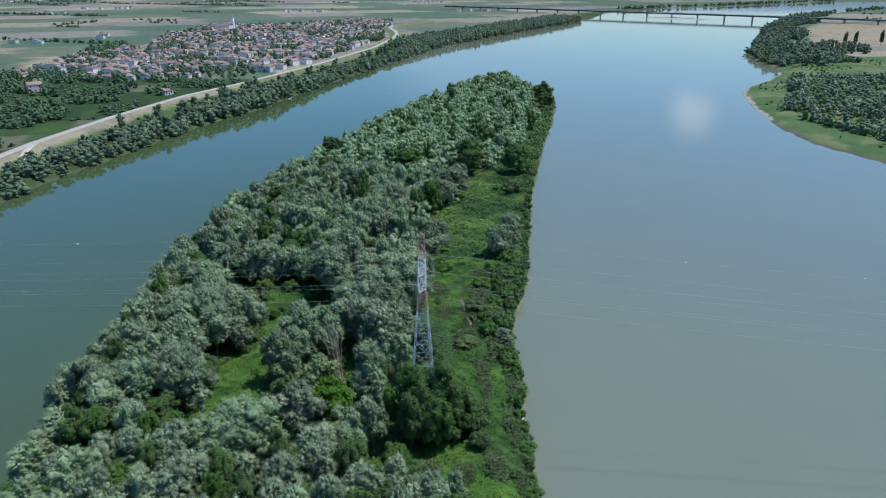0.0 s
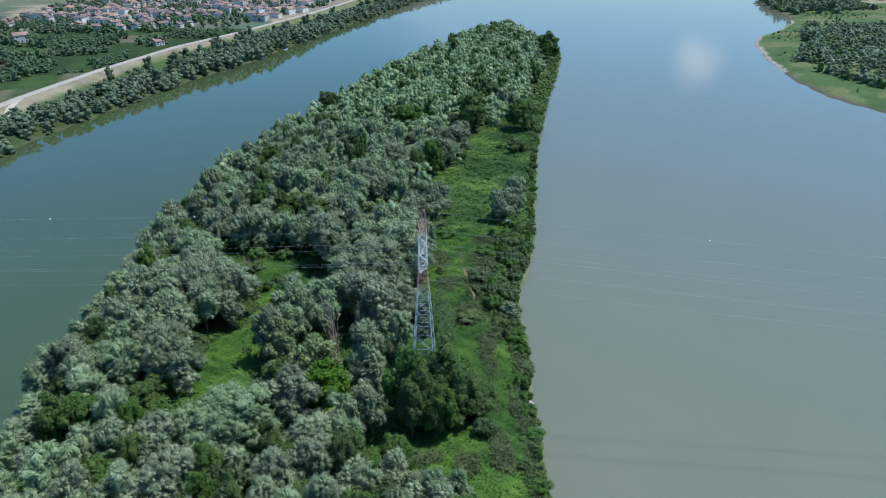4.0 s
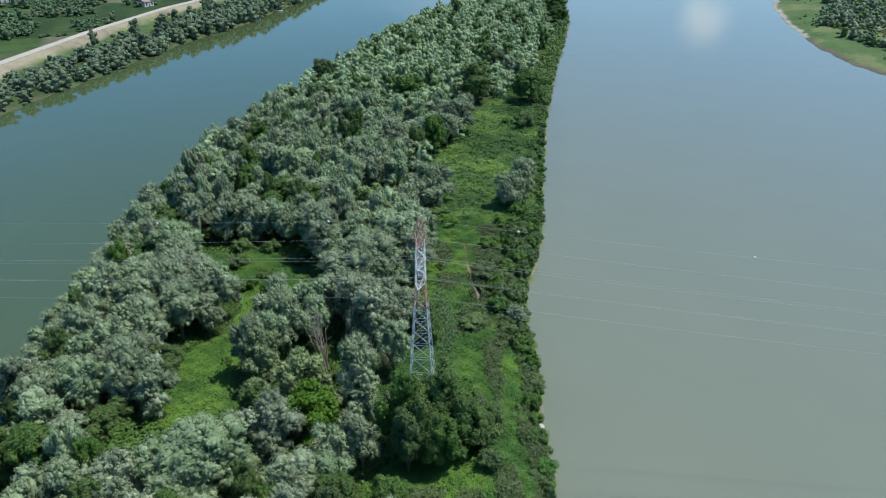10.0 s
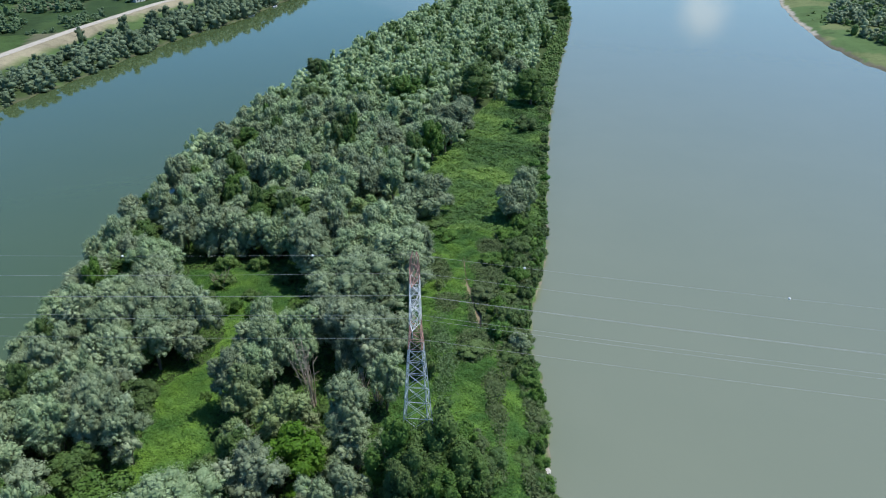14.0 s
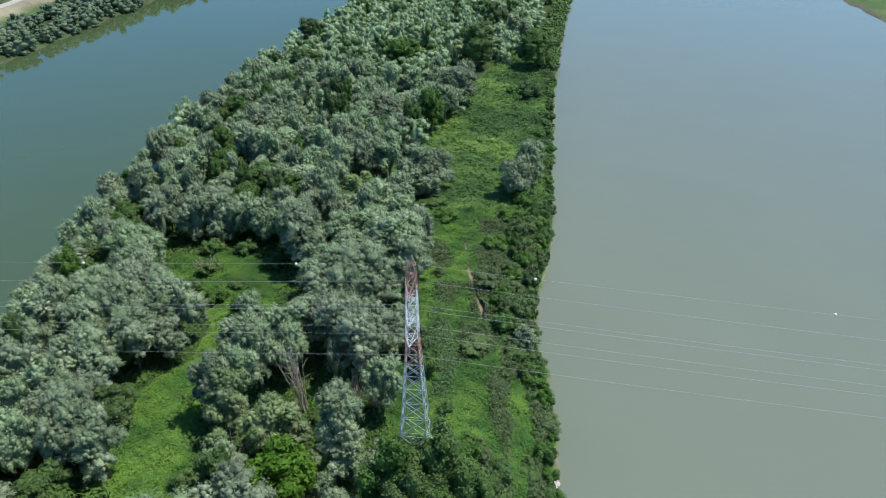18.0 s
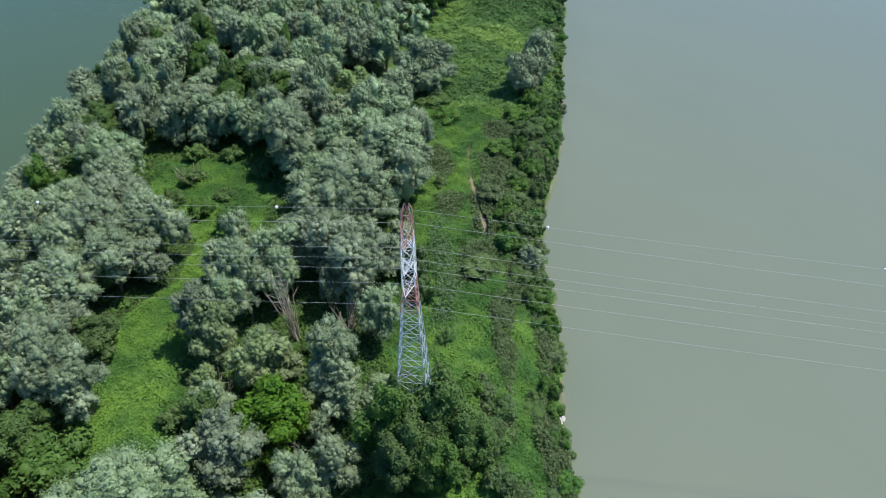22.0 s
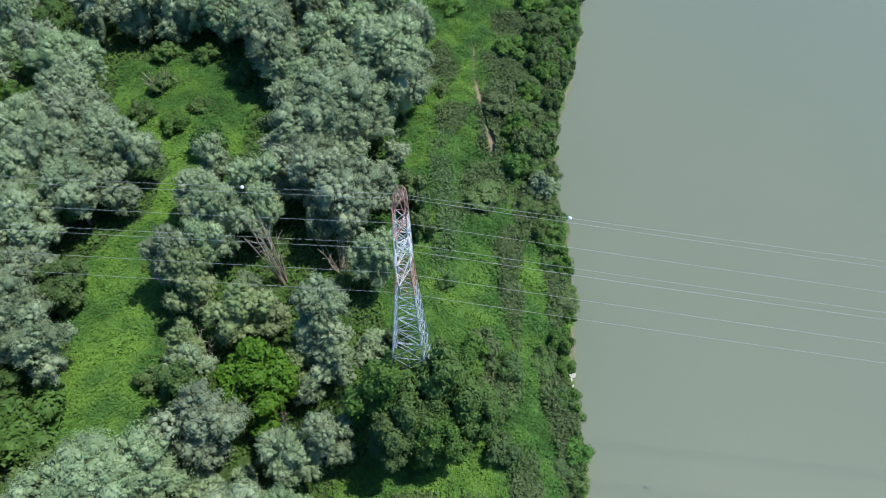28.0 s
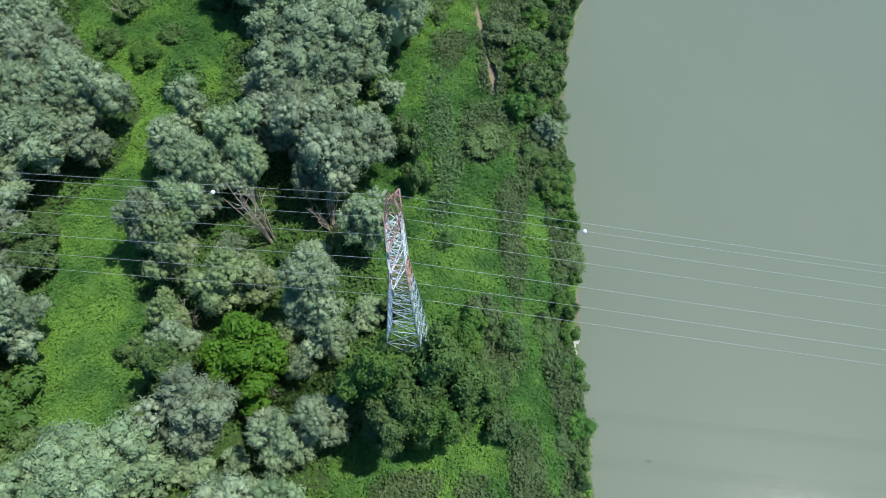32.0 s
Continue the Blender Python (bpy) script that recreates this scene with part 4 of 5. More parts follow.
def slab(a, b2, half, z0, z1):
    p, q = P0 + D * a, P0 + D * b2
    v = [tuple(c + N * s * half + Vector((0, 0, z))) for z in (z0, z1) for c, s in ((p, -1), (q, -1), (q, 1), (p, 1))]
    return np.array(v), np.array([(3, 2, 1, 0), (4, 5, 6, 7), (0, 1, 5, 4), (1, 2, 6, 5), (2, 3, 7, 6), (3, 0, 4, 7)])


for i in range(-4, 15):
    v, fc = slab(i * SPAN + 0.2, (i + 1) * SPAN - 0.2, 5.0, 10.8, 14.2)
    part("girder", fast_mesh("girder", v, fc, M_GIRDER), bridge, "dark steel girder span")
    v, fc = slab(i * SPAN + 0.1, (i + 1) * SPAN - 0.1, 6.2, 14.2, 14.7)
    part("deck_slab", fast_mesh("deck_slab", v, fc, M_CONCRETE), bridge)
    for s in (-6.0, 6.0):
        p, q = P0 + D * (i * SPAN) + N * s, P0 + D * ((i + 1) * SPAN) + N * s
        v, fc = joined([bar(tuple(p + Vector((0, 0, z))), tuple(q + Vector((0, 0, z))), 0.12) for z in (15.2, 15.7)])
        part("guard_rail", fast_mesh("guard_rail", v, fc, M_GIRDER), bridge)
for i in range(-3, 15):
    c = P0 + D * (i * SPAN)
    v, fc = joined([tube([tuple(c + Vector((0, 0, -3))), tuple(c + Vector((0, 0, 8.6)))], [2.2, 1.9], 10), tube([tuple(c + Vector((0, 0, 8.6))), tuple(c + Vector((0, 0, 10.8)))], [1.9, 4.2], 10)])
    part("pier", fast_mesh("pier", v, fc, M_CONCRETE, smooth=True), bridge, "grey concrete pier with a flared head")
tagged(bridge, "long low girder bridge across the river", "bridge")

# sand bar by the bridge
rg = np.random.default_rng(8)
sv, sf = [], []
cc = Vector((668, 1832, 0))
for i in range(9):
    for k in range(24):
        a = 2 * math.pi * k / 24
        rr = (1 - i / 9) * (1 + 0.2 * math.sin(3 * a) + 0.1 * math.sin(7 * a))
        p = cc + D * (85 * rr * math.cos(a)) + N * (52 * rr * math.sin(a))
        sv.append((p.x, p.y, -0.3 + 3.0 * (1 - (1 - i / 9) ** 2)))
    if i:
        sf += [((i - 1) * 24 + k, (i - 1) * 24 + (k + 1) % 24, i * 24 + (k + 1) % 24, i * 24 + k) for k in range(24)]
tagged(new("sand_bar", fast_mesh("sand_bar", np.array(sv), np.array(sf), M_SAND, smooth=True)), "pale sand bar in the river beside the bridge", "sandbar", kind="structure")


# ---- roads on the west bank ----
def ribbon(name, pts, half, mat, lift, label, crest=None):
    v, fc = [], []
    pts = [Vector((x, y, 0)) for x, y in pts]
    for i, p in enumerate(pts):
        d = (pts[min(i + 1, len(pts) - 1)] - pts[max(i - 1, 0)]).normalized()
        s = Vector((d.y, -d.x, 0)) * half
        for q in (p - s, p + s):
            z = crest if crest is not None else float(height(q.x, q.y)) + lift
            v += [(q.x, q.y, z), (q.x, q.y, z - 0.6)]
    for i in range(len(pts) - 1):
        a, b2 = 4 * i, 4 * i + 4
        fc += [(a, a + 2, b2 + 2, b2), (a + 1, a, b2, b2 + 1), (a + 2, a + 3, b2 + 3, b2 + 2)]
    return tagged(new(name, fast_mesh(name, np.array(v), np.array(fc), mat)), label, "road", kind="structure")


ly = np.linspace(-200, 1480, 240)
ribbon("road", [(float(along(LEVEE, y)), float(y)) for y in ly], 3.2, M_ROAD, 0.1, "pale levee-top road along the river", 6.75)
TRACK = np.array([(70, -226), (150, -226), (220, -231), (256, -236), (281, -243), (300, -249), (316, -252), (330, -254)])
ly = np.linspace(70, 326, 46)
ribbon("track", [(float(along(TRACK, y)), float(y)) for y in ly], 1.5, M_TRACK, 0.14, "gravel track down the levee slope")

# ---- boats at the west bank ----
def hull(length, beam, depth):
    """An open boat: lofted hull with a pointed bow and a flat stern."""
    v, fc, n = [], [], 9
    for i in range(n):
        u = i / (n - 1)
        w = beam / 2 * (1 - max(0.0, (u - 0.45) / 0.55) ** 2.2) * (0.82 + 0.18 * min(1.0, u * 3))
        x = (u - 0.5) * length
        sheer = 0.18 * depth * u * u
        for q, z in ((1, depth + sheer), (0.85, 0.3 * depth), (0.25, -0.3), (-0.25, -0.3), (-0.85, 0.3 * depth), (-1, depth + sheer), (-0.9, depth * 0.8 + sheer), (0.9, depth * 0.8 + sheer)):
            v.append((x, q * w, z))
    for i in range(n - 1):
        for k in range(8):
            fc.append((i * 8 + k, i * 8 + (k + 1) % 8, (i + 1) * 8 + (k + 1) % 8, (i + 1) * 8 + k))
    fc += [(0, 1, 2, 3), (0, 3, 4, 5)]
    return np.array(v), np.array(fc)


def boat(x, y, turn, length, beam, label):
    root = new("boat")
    part("hull", fast_mesh("hull", *hull(length, beam, 0.75), M_WHITE), root)
    part("deck", fast_mesh("deck", *map(np.array, box(-length * 0.42, length * 0.25, -beam * 0.36, beam * 0.36, 0.42, 0.5)), M_STONE), root)
    for u in (-0.25, 0.05):
        part("thwart", fast_mesh("thwart", *map(np.array, box(length * u, length * u + 0.3, -beam * 0.42, beam * 0.42, 0.55, 0.62)), M_DEAD), root)
    root.matrix_world = pose(x, y, 0.02, 0, 0, turn)
    tagged(root, label, "boat", group="boats at the west bank")


boat(-136.0, 503, 66, 8.5, 3.2, "pale moored work boat under the bank willows")
boat(-124.0, 543, 70, 6.0, 2.0, "small white boat moored off the bank")
boat(-152.5, 462, 60, 4.5, 1.7, "small white boat drawn up under the willows")

# ---- town ----
def house_kind(seed, w, d, h, hip):
    root = new("house")
    part("wall", fast_mesh("house_wall", *map(np.array, box(-w / 2, w / 2, -d / 2, d / 2, -0.5, h)), M_WALL), root)
    e, rise = 0.4, 0.22 * d + 0.5
    a = [(-w / 2 - e, -d / 2 - e, h), (w / 2 + e, -d / 2 - e, h), (w / 2 + e, d / 2 + e, h), (-w / 2 - e, d / 2 + e, h)]
    k = d / 2 if hip else -e
    top = [(-w / 2 + k, 0, h + rise), (w / 2 - k, 0, h + rise)]
    v = np.array(a + top + [(x, y, z - 0.25) for x, y, z in a])
    fc = [(0, 1, 5), (0, 5, 4), (1, 2, 5), (2, 3, 4), (2, 4, 5), (3, 0, 4), (6, 8, 7), (6, 9, 8), (0, 6, 7), (0, 7, 1), (1, 7, 8), (1, 8, 2), (2, 8, 9), (2, 9, 3), (3, 9, 6), (3, 6, 0)]
    part("roof", fast_mesh("house_roof", v, np.array(fc), M_ROOF), root)
    part("chimney", fast_mesh("house_chimney", *map(np.array, box(w * 0.2, w * 0.2 + 0.8, -0.4, 0.5, h, h + rise + 1.0)), M_WALL), root)
    pane = fast_mesh("house_window", *map(np.array, box(-0.6, 0.6, -0.08, 0.08, -0.75, 0.75)), M_PANE)
    for i, (x, z) in enumerate([(-w * 0.3, 1.7), (w * 0.3, 1.7), (-w * 0.3, h - 1.5), (w * 0.3, h - 1.5)]):
        ob = part("window", pane, root)
        ob.location = (x, -d / 2, z)
    door = part("door", fast_mesh("house_door", *map(np.array, box(-0.6, 0.6, -0.09, 0.09, -1.1, 1.1)), M_GIRDER), root)
    door.location = (0, -d / 2, 1.1)
    return tagged(root, "pale plastered village house with a terracotta roof", "house", group="houses of the riverside village")


HOUSES = [house_kind(i, w, d, h, hip) for i, (w, d, h, hip) in enumerate(((11, 9, 6.6, True), (13, 9.5, 7.0, False), (9, 8, 6.4, False), (16, 10, 8.0, True), (10, 9, 4.0, False), (14, 11, 9.5, True), (12, 8, 6.4, False)))]
rg = np.random.default_rng(77)
lots = scatter(rg, 9000, (-530, -60, 600, 1750), lambda x, y: bool(inside(TOWN, x, y)) and x < along(LEVEE, y) - 26, 12.6, (0, 1), (0, 1))
lots = [q for q in lots if math.sin(q[0] / 31.0 + q[1] / 47) + math.sin(q[1] / 39.0 - q[0] / 26) < 1.1 and rg.uniform() < 0.86]
lots.sort(key=lambda q: q[1])
for x, y, u, v in lots[:290]:
    turn = -18 + (0, 90, 180, 270)[int(u * 4)] + 14 * math.sin(x / 90 + y / 140)
    copy_thing(HOUSES[int(v * 7) % 7], pose(x, y, float(height(x, y)), 0, 0, turn)).scale = (0.68 + 0.34 * (u * 4 % 1), 0.7 + 0.34 * (v * 7 % 1), 0.55 + 0.4 * (u * 7 % 1))
RV, RF, WV, WF = [], [], [], []
hamlets = []
for _ in range(46):
    cx, cy = rg.uniform(-2400, 2600), rg.uniform(1900, 4500)
    if not -520 < cx - 0.3 * cy < 1500 or cy > 3200:
        hamlets += [(cx + rg.normal(0, 45), cy + rg.normal(0, 25), rg.uniform(), rg.uniform()) for _ in range(int(rg.integers(3, 11)))]
for cx, cy in ((-640, 1120), (-600, 1250)):
    hamlets += [(cx + rg.normal(0, 30), cy + rg.normal(0, 25), rg.uniform(), rg.uniform()) for _ in range(3)]
for x, y, u, v in lots[290:] + [q for q in hamlets if height(q[0], q[1]) > 2]:
    w, d, h = 8 + 6 * u, 7 + 3 * v, 4.5 + 3.5 * u * v
    a = radians(-18 + (0, 90)[int(v * 2)] + 14 * math.sin(x / 90 + y / 140))
    c, s = math.cos(a), math.sin(a)
    z0 = float(height(x, y))
    put = lambda q: [(x + px * c - py * s, y + px * s + py * c, z0 + pz) for px, py, pz in q]
    bv2, bf2 = box(-w / 2, w / 2, -d / 2, d / 2, -0.5, h)
    WF += [tuple(i + len(WV) for i in q) for q in bf2]
    WV += put(bv2)
    rv = [(-w / 2 - 0.6, -d / 2 - 0.6, h), (w / 2 + 0.6, -d / 2 - 0.6, h), (w / 2 + 0.6, d / 2 + 0.6, h), (-w / 2 - 0.6, d / 2 + 0.6, h), (-w / 2 + d / 2, 0, h + 2.4), (w / 2 - d / 2, 0, h + 2.4)]
    RF += [tuple(i + len(RV) for i in q) for q in ((0, 1, 5, 4), (1, 2, 5, 5), (2, 3, 4, 5), (3, 0, 4, 4)) if len(set(q)) == 4]
    RV += put(rv)
if WV:
    far_town = new("far_houses")
    part("walls", fast_mesh("far_walls", np.array(WV), np.array(WF), M_WALL), far_town)
    part("roofs", fast_mesh("far_roofs", np.array(RV), np.array(RF), M_ROOF), far_town)
    tagged(far_town, "distant cluster of tile-roofed village houses", "houses", kind="stuff")
church = new("church")
part("nave", fast_mesh("nave", *map(np.array, box(-16, 16, -7, 7, -0.5, 13)), M_WALL), church)
nv = np.array([(-16.6, -7.6, 13), (16.6, -7.6, 13), (16.6, 7.6, 13), (-16.6, 7.6, 13), (-16.6, 0, 17), (16.6, 0, 17)])
part("nave_roof", fast_mesh("nave_roof", nv, np.array([(0, 1, 5), (0, 5, 4), (2, 3, 4), (2, 4, 5), (3, 0, 4), (1, 2, 5)]), M_ROOF), church)
part("bell_tower", fast_mesh("bell_tower", *map(np.array, box(12, 16, 8, 12, -0.5, 25)), M_WALL), church)
part("spire", fast_mesh("spire", np.array([(11.8, 7.8, 25), (16.2, 7.8, 25), (16.2, 12.2, 25), (11.8, 12.2, 25), (14, 10, 31)]),
                        np.array([(0, 1, 4), (1, 2, 4), (2, 3, 4), (3, 0, 4)]), M_CONCRETE), church)
church.matrix_world = pose(-389, 1363, 3.1, 0, 0, -20)
tagged(church, "village church with a tall bell tower", "church")

# trees of gardens, hedges and fields behind the levee
rg = np.random.default_rng(51)
GROVES = ((-335, 470, 26, 30), (-300, 425, 15, 34), (-300, 515, 26, 16), (-355, 560, 20, 14), (-395, 575, 30, 22), (-362, 645, 46, 15), (-276, 640, 30, 9), (-268, 735, 26, 20), (-300, 590, 16, 12), (-420, 500, 40, 30),
          (-440, 860, 34, 60), (-480, 1010, 22, 60), (-90, 1180, 22, 70), (-128, 1060, 14, 60), (-330, 545, 14, 10), (-250, 560, 12, 14), (-470, 680, 50, 20))
grove = lambda x, y: any(((x - a) / c) ** 2 + ((y - b2) / d) ** 2 < 1 for a, b2, c, d in GROVES)
hedge = lambda x, y: abs((0.95 * x + 0.3 * y) % 52) < 5 or abs((0.95 * y - 0.3 * x) % 96) < 5
spots = scatter(rg, 16000, (-560, -60, 280, 1850), lambda x, y: x < along(LEVEE, y) - 17 and grove(x, y), 6.0, (4.2, 7.0), (5, 11))
spots += scatter(rg, 9000, (-560, -60, 560, 1760), lambda x, y: x < along(LEVEE, y) - 22 and bool(inside(TOWN, x, y)), 7.6, (2.6, 5.4), (4.5, 10.5))
spots += scatter(rg, 9000, (-560, -190, 290, 690), lambda x, y: x < along(LEVEE, y) - 16 and hedge(x, y) and math.sin(x / 27.0 + y / 39) > 0.1, 4.6, (2.2, 4.2), (2.2, 5.5))
spots += scatter(rg, 9000, (-560, -190, 290, 690), lambda x, y: x < along(LEVEE, y) - 16 and math.sin(x / 17.0 + y / 29) + math.sin(y / 23.0 - x / 37) > 1.1, 6.5, (3.0, 5.4), (3.0, 7.5))
wood("garden_trees", spots, M_FAR, "dark garden trees and hedges round the village", "trees", 1.0, 12, 6, 7)
spots = []
for _ in range(150):
    cx, cy, turn = rg.uniform(-2600, 2900), rg.uniform(900, 4700), 0.36 + (0, 1.5708)[int(rg.integers(2))] * (rg.uniform() < 0.3)
    size, gap = rg.uniform(40, 420), rg.uniform(7, 11)
    for k in np.arange(-size / 2, size / 2, gap):
        x, y = cx + k * math.cos(turn) + rg.normal(0, 2.5), cy - k * math.sin(turn) + rg.normal(0, 2.5)
        if (x < along(LEVEE, y) - 300 or (x > along(BANK_E, y) + 130 and y > 1650) or y > 3100) and height(x, y) > 2 and rg.uniform() < 0.8:
            spots.append((x, y, rg.uniform(4.5, 8), rg.uniform(4.5, 8.5)))
# wooded bank past the bridge, and woods beyond the bend
spots += scatter(rg, 9000, (330, 2400, 2300, 3500), lambda x, y: 6 < along(BANK_W, y) - x < 70 + 30 * math.sin(x / 90), 12, (6, 9), (8, 13))
spots += scatter(rg, 6000, (1100, 2900, 1900, 2800), lambda x, y: 6 < x - along(BANK_E, y) < 60 + 30 * math.sin(x / 70), 13, (6, 9), (8, 13))
wood("distant_trees", spots, M_FAR, "distant dark tree rows on the plain", "trees", 2.4, 4, 3, 8)

# ---- east bank ----
ragged = lambda x, y: math.sin(x / 19.0 + 1.4 * math.sin(y / 33)) + math.sin(y / 23.0 + 1.2 * math.sin(x / 27))
spots = scatter(rg, 20000, (300, 720, 250, 900), lambda x, y: (y < 640 and 330 > x - along(BANK_E, y) > 34 + 12 * math.sin(y / 40) and ragged(x, y) > -1.3) or (y > 790 and 4 < x - along(BANK_E, y) < 120), 5.0, (3.6, 6.2), (4.5, 10.5))
wood("east_willows", [q for k, q in enumerate(spots) if k % 5 in (1, 3)], M_WILLOW, "silvery willow scrub on the east bank", "wood", 0.75, 18, 7, 15, 0.46)
wood("east_wood", [q for k, q in enumerate(spots) if k % 5 in (2, 4)], M_BANK, "grey-green willow scrub on the east bank", "wood", 0.75, 18, 7, 9, 0.46)
spots = spots[::5] + scatter(rg, 9000, (290, 720, 250, 860), lambda x, y: 12 < x - along(BANK_E, y) < 300 and ragged(x + 40, y) > 0.2, 6.5, (1.0, 3.0), (0.8, 3.0))
wood("east_scrub", spots, M_BRUSH, "olive green scrub and low trees on the east bank", "scrub", 0.9, 14, 4, 12)
spots = scatter(rg, 9000, (400, 1300, 760, 1900), lambda x, y: 5 < x - along(BANK_E, y) < 70 + 25 * math.sin(y / 60) or (905 < y < 985 and x < 650 and x > along(BANK_E, y)), 8.5, (6, 9.5), (9, 17))
wood("east_bank_wood", spots, M_BANK, "dark green riverside wood near the bridge", "wood", 1.0, 20, 8, 10)

POPLAR = tree_kind("poplar_tree", 81, 3.2, 24.0, 1.5, 26, 0.9, M_FAR, 14, 0.36, 1.9, 4, 0.3, "slender dark columnar poplar by a field", "tree", droop=0.0)
for x, y in ((672, 1026), (688, 1025), (729, 1024), (739, 1023)):
    copy_thing(POPLAR, pose(x, y, float(height(x, y)), 0, 0, x)).scale = (1, 1, 0.9 + 0.002 * (x - 670))
for x, y, a in ((664, 958, 20), (-377, 575, 40), (-243, 553, 60)):
    copy_thing(HOUSES[4 if y < 560 else 1], pose(x, y, float(height(x, y)), 0, 0, a))

# ---- undergrowth of the island's open ground ----
def sprays(rng, p, size, lean):
    """Leaf sprays standing on the points p."""
    k = len(p)
    nrm = np.stack([rng.normal(0, lean, k), rng.normal(0, lean, k), np.ones(k)], 1)
    nrm /= np.linalg.norm(nrm, axis=1)[:, None]
    t = np.cross(nrm, rng.normal(size=(k, 3)))
    t /= np.linalg.norm(t, axis=1)[:, None]
    w = np.cross(nrm, t)
    s = size * rng.uniform(0.6, 1.4, (k, 1))
    q = np.stack([p - t * s * 0.45 + w * s * 0.42, p - t * s * 0.45 - w * s * 0.42, p + t * s * 0.7 - nrm * s * 0.12], 1).reshape(-1, 3)
    return q, np.arange(3 * k).reshape(-1, 3)


rg = np.random.default_rng(91)


def cover_points(n, x0, x1, y0, y1, ok):
    x, y = rg.uniform(x0, x1, n), rg.uniform(y0, y1, n)
    k = ok(x, y)
    x, y = x[k], y[k]
    mound = 0.6 + 0.45 * wave(x, y, 1.9, 3.0) + 0.32 * wave(x, y, 0.8, 5.0)
    return np.stack([x, y, height(x, y) + np.maximum(0.05, mound) + rg.uniform(-0.25, 0.15, len(x))], 1)


bare = lambda x, y: (np.abs(x - 14.9 + 0.06 * (y - 62) - 0.5 * np.sin(y / 7)) < (0.75 + 0.6 * wave(x, y, 3.0)) * np.interp(y, [54, 60, 66, 92], [0.3, 1.2, 0.8, 0.15])) & (y > 54) & (y < 92)
meadow = lambda x, y: (((x > along(TREELINE, y) - 4) & (x < along(SHORE_E, y) - 0.3)) | inside(CLEARING, x, y)) & ~bare(x, y)
p = cover_points(640000, -68, 46, -34, 110, meadow)
v, fc = sprays(rg, p, 0.31, 0.45)
# leaf tint in waves, with the clearing's sunny band tinted lighter
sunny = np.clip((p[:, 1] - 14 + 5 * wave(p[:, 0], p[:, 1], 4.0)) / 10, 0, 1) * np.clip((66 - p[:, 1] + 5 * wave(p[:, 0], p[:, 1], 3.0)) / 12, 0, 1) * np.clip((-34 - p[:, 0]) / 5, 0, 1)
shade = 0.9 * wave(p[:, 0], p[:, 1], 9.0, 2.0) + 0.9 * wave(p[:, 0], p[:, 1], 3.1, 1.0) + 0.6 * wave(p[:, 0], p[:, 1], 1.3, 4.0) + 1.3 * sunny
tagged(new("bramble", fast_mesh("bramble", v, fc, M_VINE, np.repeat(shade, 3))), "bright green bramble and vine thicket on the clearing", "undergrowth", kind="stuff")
BRUSH = ((13, 45, 4.6, 7.5), (17, 20, 1.8, 8.5), (17.5, 29, 2.4, 6), (12, 2, 5, 4.6), (17, -16, 2.6, 6), (16.5, 62, 3.6, 9), (20, 78, 4.5, 8), (24, 96, 5, 10), (8, 66, 3.0, 5), (-1, -17, 5, 2.2), (6, 84, 3.4, 6), (22, 40, 3, 6), (9, -19, 3, 4))


def brushy(x, y):
    k = 0 * x - 1.0
    for a, b2, c, d in BRUSH:
        k = np.maximum(k, 1.25 - np.sqrt(((x - a) / c) ** 2 + ((y - b2) / d) ** 2) + 0.3 * wave(x, y, 2.3))
    k = np.maximum(k, 0.9 - np.abs(x - along(SHORE_E, y) + 3.0) / 3.0 + 0.5 * wave(x, y, 4.0, 2.0))
    return (rg.uniform(0, 1, len(x)) < k * 1.2) & (x < along(SHORE_E, y) - 0.3) & ~bare(x, y)


p = cover_points(330000, -6, 34, -32, 112, brushy)
p[:, 2] += rg.uniform(0.0, 1.2, len(p)) * (0.65 + 0.35 * wave(p[:, 0], p[:, 1], 1.6))
v, fc = sprays(rg, p, 0.4, 0.8)
tagged(new("brushwood", fast_mesh("brushwood", v, fc, M_BRUSH)), "dull dark brush thicket behind the shore", "undergrowth", kind="stuff")
p = cover_points(220000, 0, 66, 110, 340, meadow)
v, fc = sprays(rg, p, 0.62, 0.5)
shade = 0.3 + 1.3 * wave(p[:, 0], p[:, 1], 11.0, 2.0) + 1.1 * wave(p[:, 0], p[:, 1], 4.3, 1.0)
tagged(new("far_bramble", fast_mesh("far_bramble", v, fc, M_VINE, np.repeat(shade, 3))), "green bramble and grass strip beside the wood", "undergrowth", kind="stuff")
p = cover_points(120000, -95, 8, -34, 120, lambda x, y: (x > along(SHORE_W, y) + 1) & (x < along(TREELINE, y)) & ~inside(CLEARING, x, y))
v, fc = sprays(rg, p, 0.5, 0.6)
tagged(new("wood_floor_plants", fast_mesh("wood_floor_plants", v, fc, M_DARK)), "low green plants on the wood floor", "undergrowth", kind="stuff")

k = 5000
y = rg.normal(43, 9, k)
x = 5.6 + 0.8 * np.sin(y / 5) + rg.normal(0, 1.3, k)
up = rg.uniform(0.3, 1.4, k)
p = np.stack([x, y, height(x, y) + up], 1)
v, fc = sprays(rg, p, 0.42, 1.0)
tagged(new("reeds", fast_mesh("reeds", v, fc, M_REED)), "pale green tall reeds beside the wood", "reeds", kind="stuff")

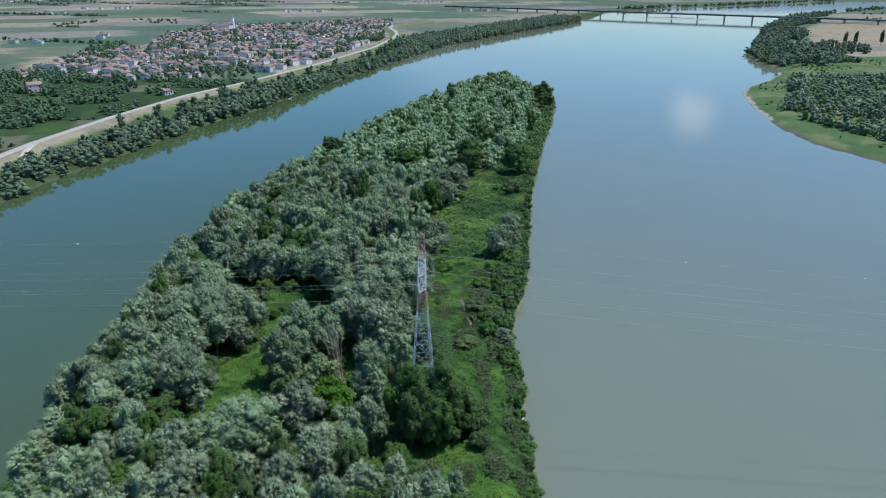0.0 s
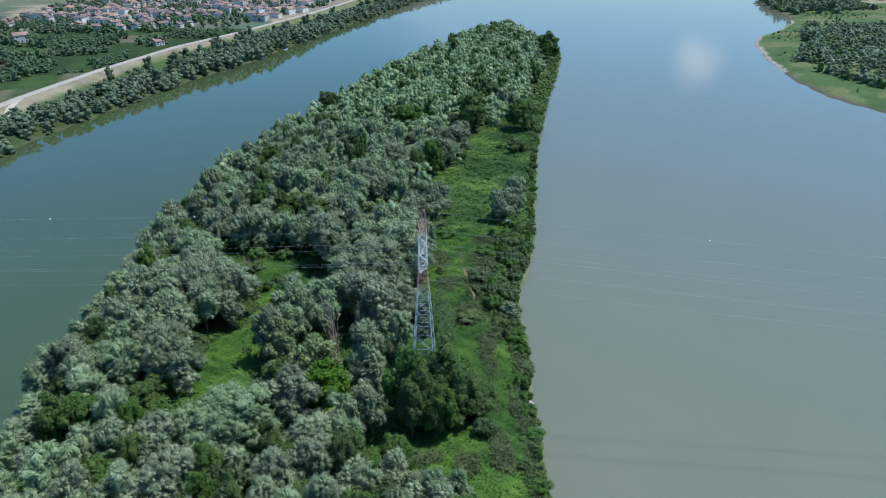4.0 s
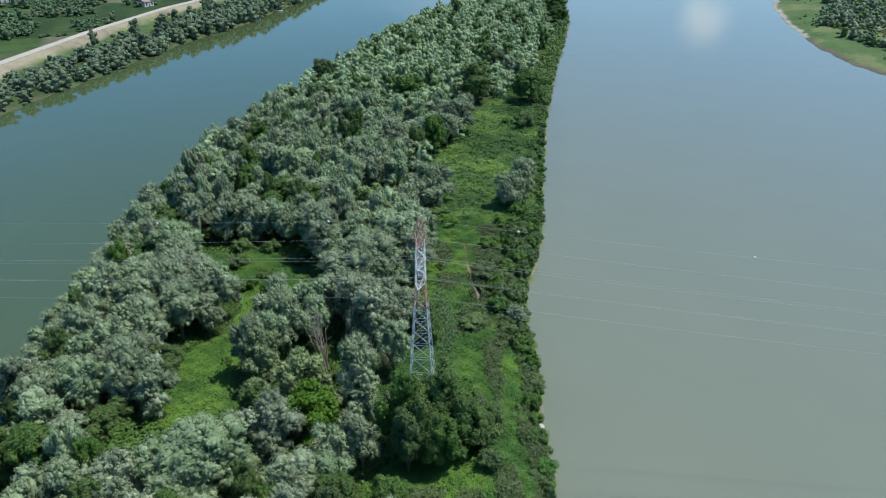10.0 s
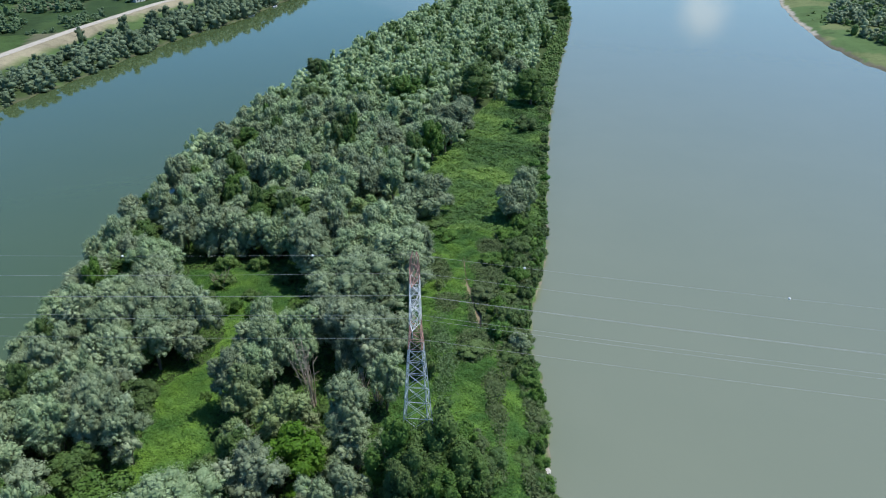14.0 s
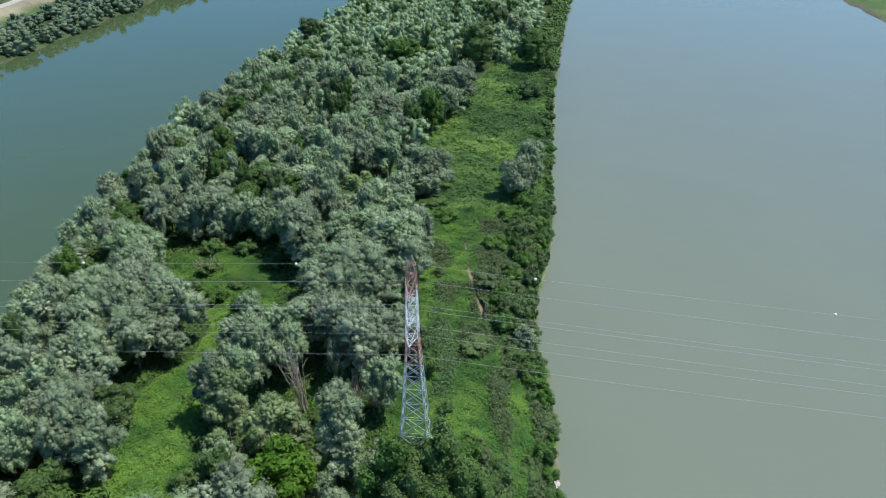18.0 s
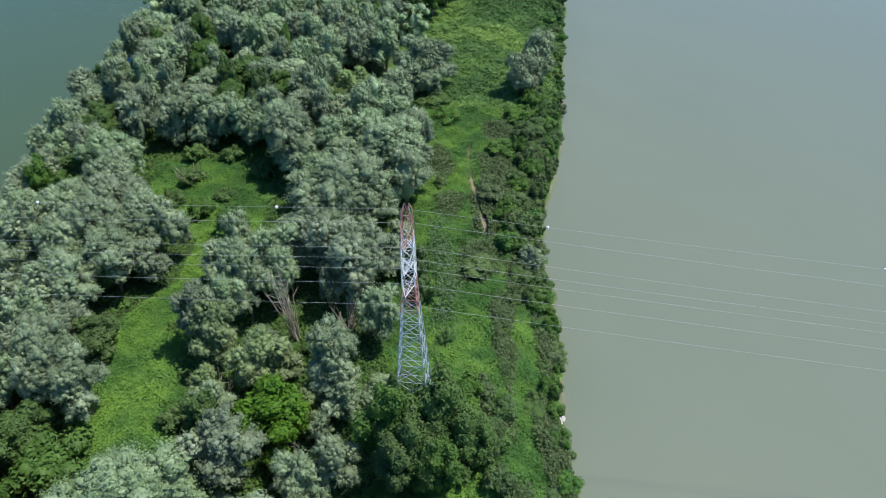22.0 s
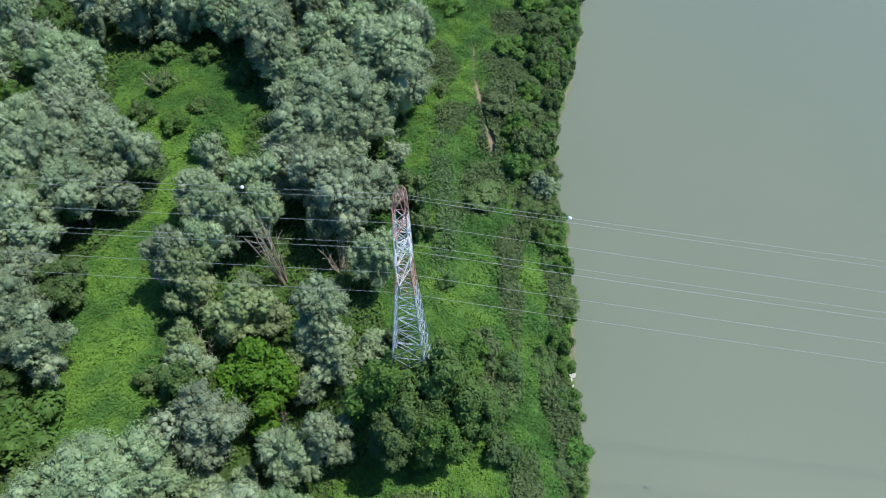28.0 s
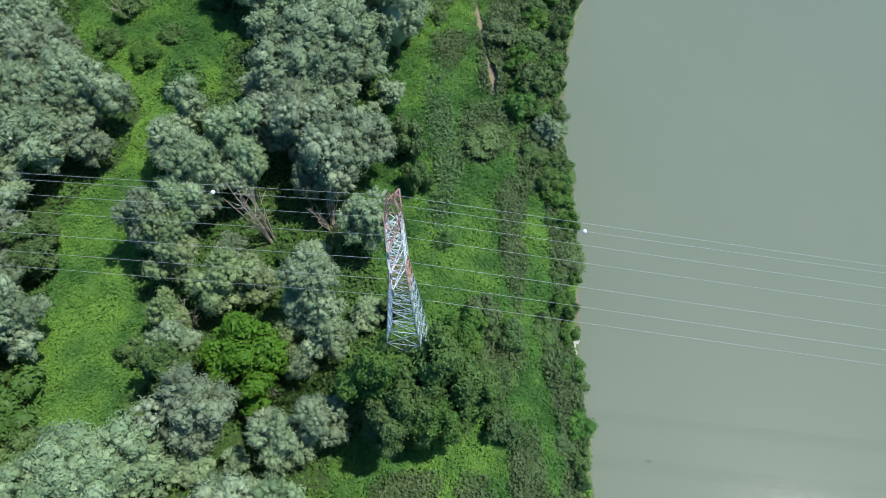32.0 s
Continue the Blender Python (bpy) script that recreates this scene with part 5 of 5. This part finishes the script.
# bare stems and dead branches among the willows
def bare_stems(x, y, count, spread, tall, lean, seed, label):
    r2 = np.random.default_rng(seed)
    root = new("bare_tree")
    for i in range(count):
        a = r2.uniform(0, 6.28)
        k, h = r2.uniform(0.3, 1) * spread, tall * r2.uniform(0.7, 1.05)
        pts = [(0.5 * math.cos(a) + k * u ** 1.2 * math.cos(a) + lean * u + r2.normal(0, 0.08), 0.5 * math.sin(a) + k * u ** 1.2 * math.sin(a) + r2.normal(0, 0.08), -0.3 + h * u) for u in np.linspace(0, 1, 6)]
        v, fc = tube(pts, list(np.linspace(0.12, 0.03, 6)), 6)
        stem = part("stem", fast_mesh("stem", np.array(v), np.array(fc), M_DEAD, smooth=True), root)
        for j in range(3):
            q = Vector(pts[2 + j])
            d = Vector((r2.normal(), r2.normal(), 0.8)).normalized() * h * 0.15
            v, fc = tube([q, q + d * 0.5 + Vector((0, 0, 0.1)), q + d], [0.06, 0.04, 0.015], 5)
            part("twig", fast_mesh("twig", np.array(v), np.array(fc), M_DEAD), stem)
    root.location = (x, y, float(height(x, y)))
    tagged(root, label, "tree", group="bare stems in the wood")


bare_stems(-23.4, 23.8, 14, 2.4, 18.5, -1.6, 1, "pale bare stems of a half-dead willow")
bare_stems(-13.4, 26.0, 26, 3.6, 8.0, 0.5, 2, "fallen tangle of dry tan branches")
bare_stems(-9.0, 25.0, 18, 2.8, 7.0, 1.0, 3, "dry brown branches beside the pylon")
bare_stems(-34.5, 8.5, 8, 2.4, 8.5, 0.4, 4, "bare tan stems among willow leaves")
bare_stems(-12.0, 5.0, 7, 2.0, 10.0, 0.3, 5, "bare tan stems among willow leaves")
bare_stems(-56.2, 75.5, 16, 3.4, 6.5, 0.3, 6, "dry brown brush at the end of the clearing")
bare_stems(-39.4, 107, 10, 2.6, 14.0, 0.2, 7, "bare brown stems of a dying willow")
bare_stems(-21.0, -3.5, 7, 2.0, 8.0, 0.2, 8, "bare tan stems among willow leaves")

# rocks on the shore
for x, y, s in ((25.6, 7.8, 0.8), (25.3, 6.6, 0.9), (26.0, 6.0, 0.6), (25.6, 4.0, 0.4), (25.9, 6.4, 0.4), (25.5, 5.2, 0.45), (25.8, -2.5, 0.35), (28.2, 38, 0.4), (31.5, 80, 0.5), (25.7, 1.2, 0.3)):
    v = ICO_V * np.array((1.0, 1.5, 0.6)) * s * rg.uniform(0.75, 1.2, (12, 1))
    ob = new("rock", fast_mesh("rock", v, ICO_F, M_STONE))
    ob.location = (x + 0.6, y, 0.25)
    tagged(ob, "pale weathered rock at the water's edge", "rock", group="rocks on the shore")

# the models that were copied stand nowhere themselves
for src in WILLOWS + FILL_WILLOWS + BIG_WILLOWS + LOW_WILLOWS + PALE_WILLOWS + DARKS + LIMES + BRUSHES + HOUSES + [POPLAR]:
    for ob in (*src.children_recursive, src):
        bpy.data.objects.remove(ob)
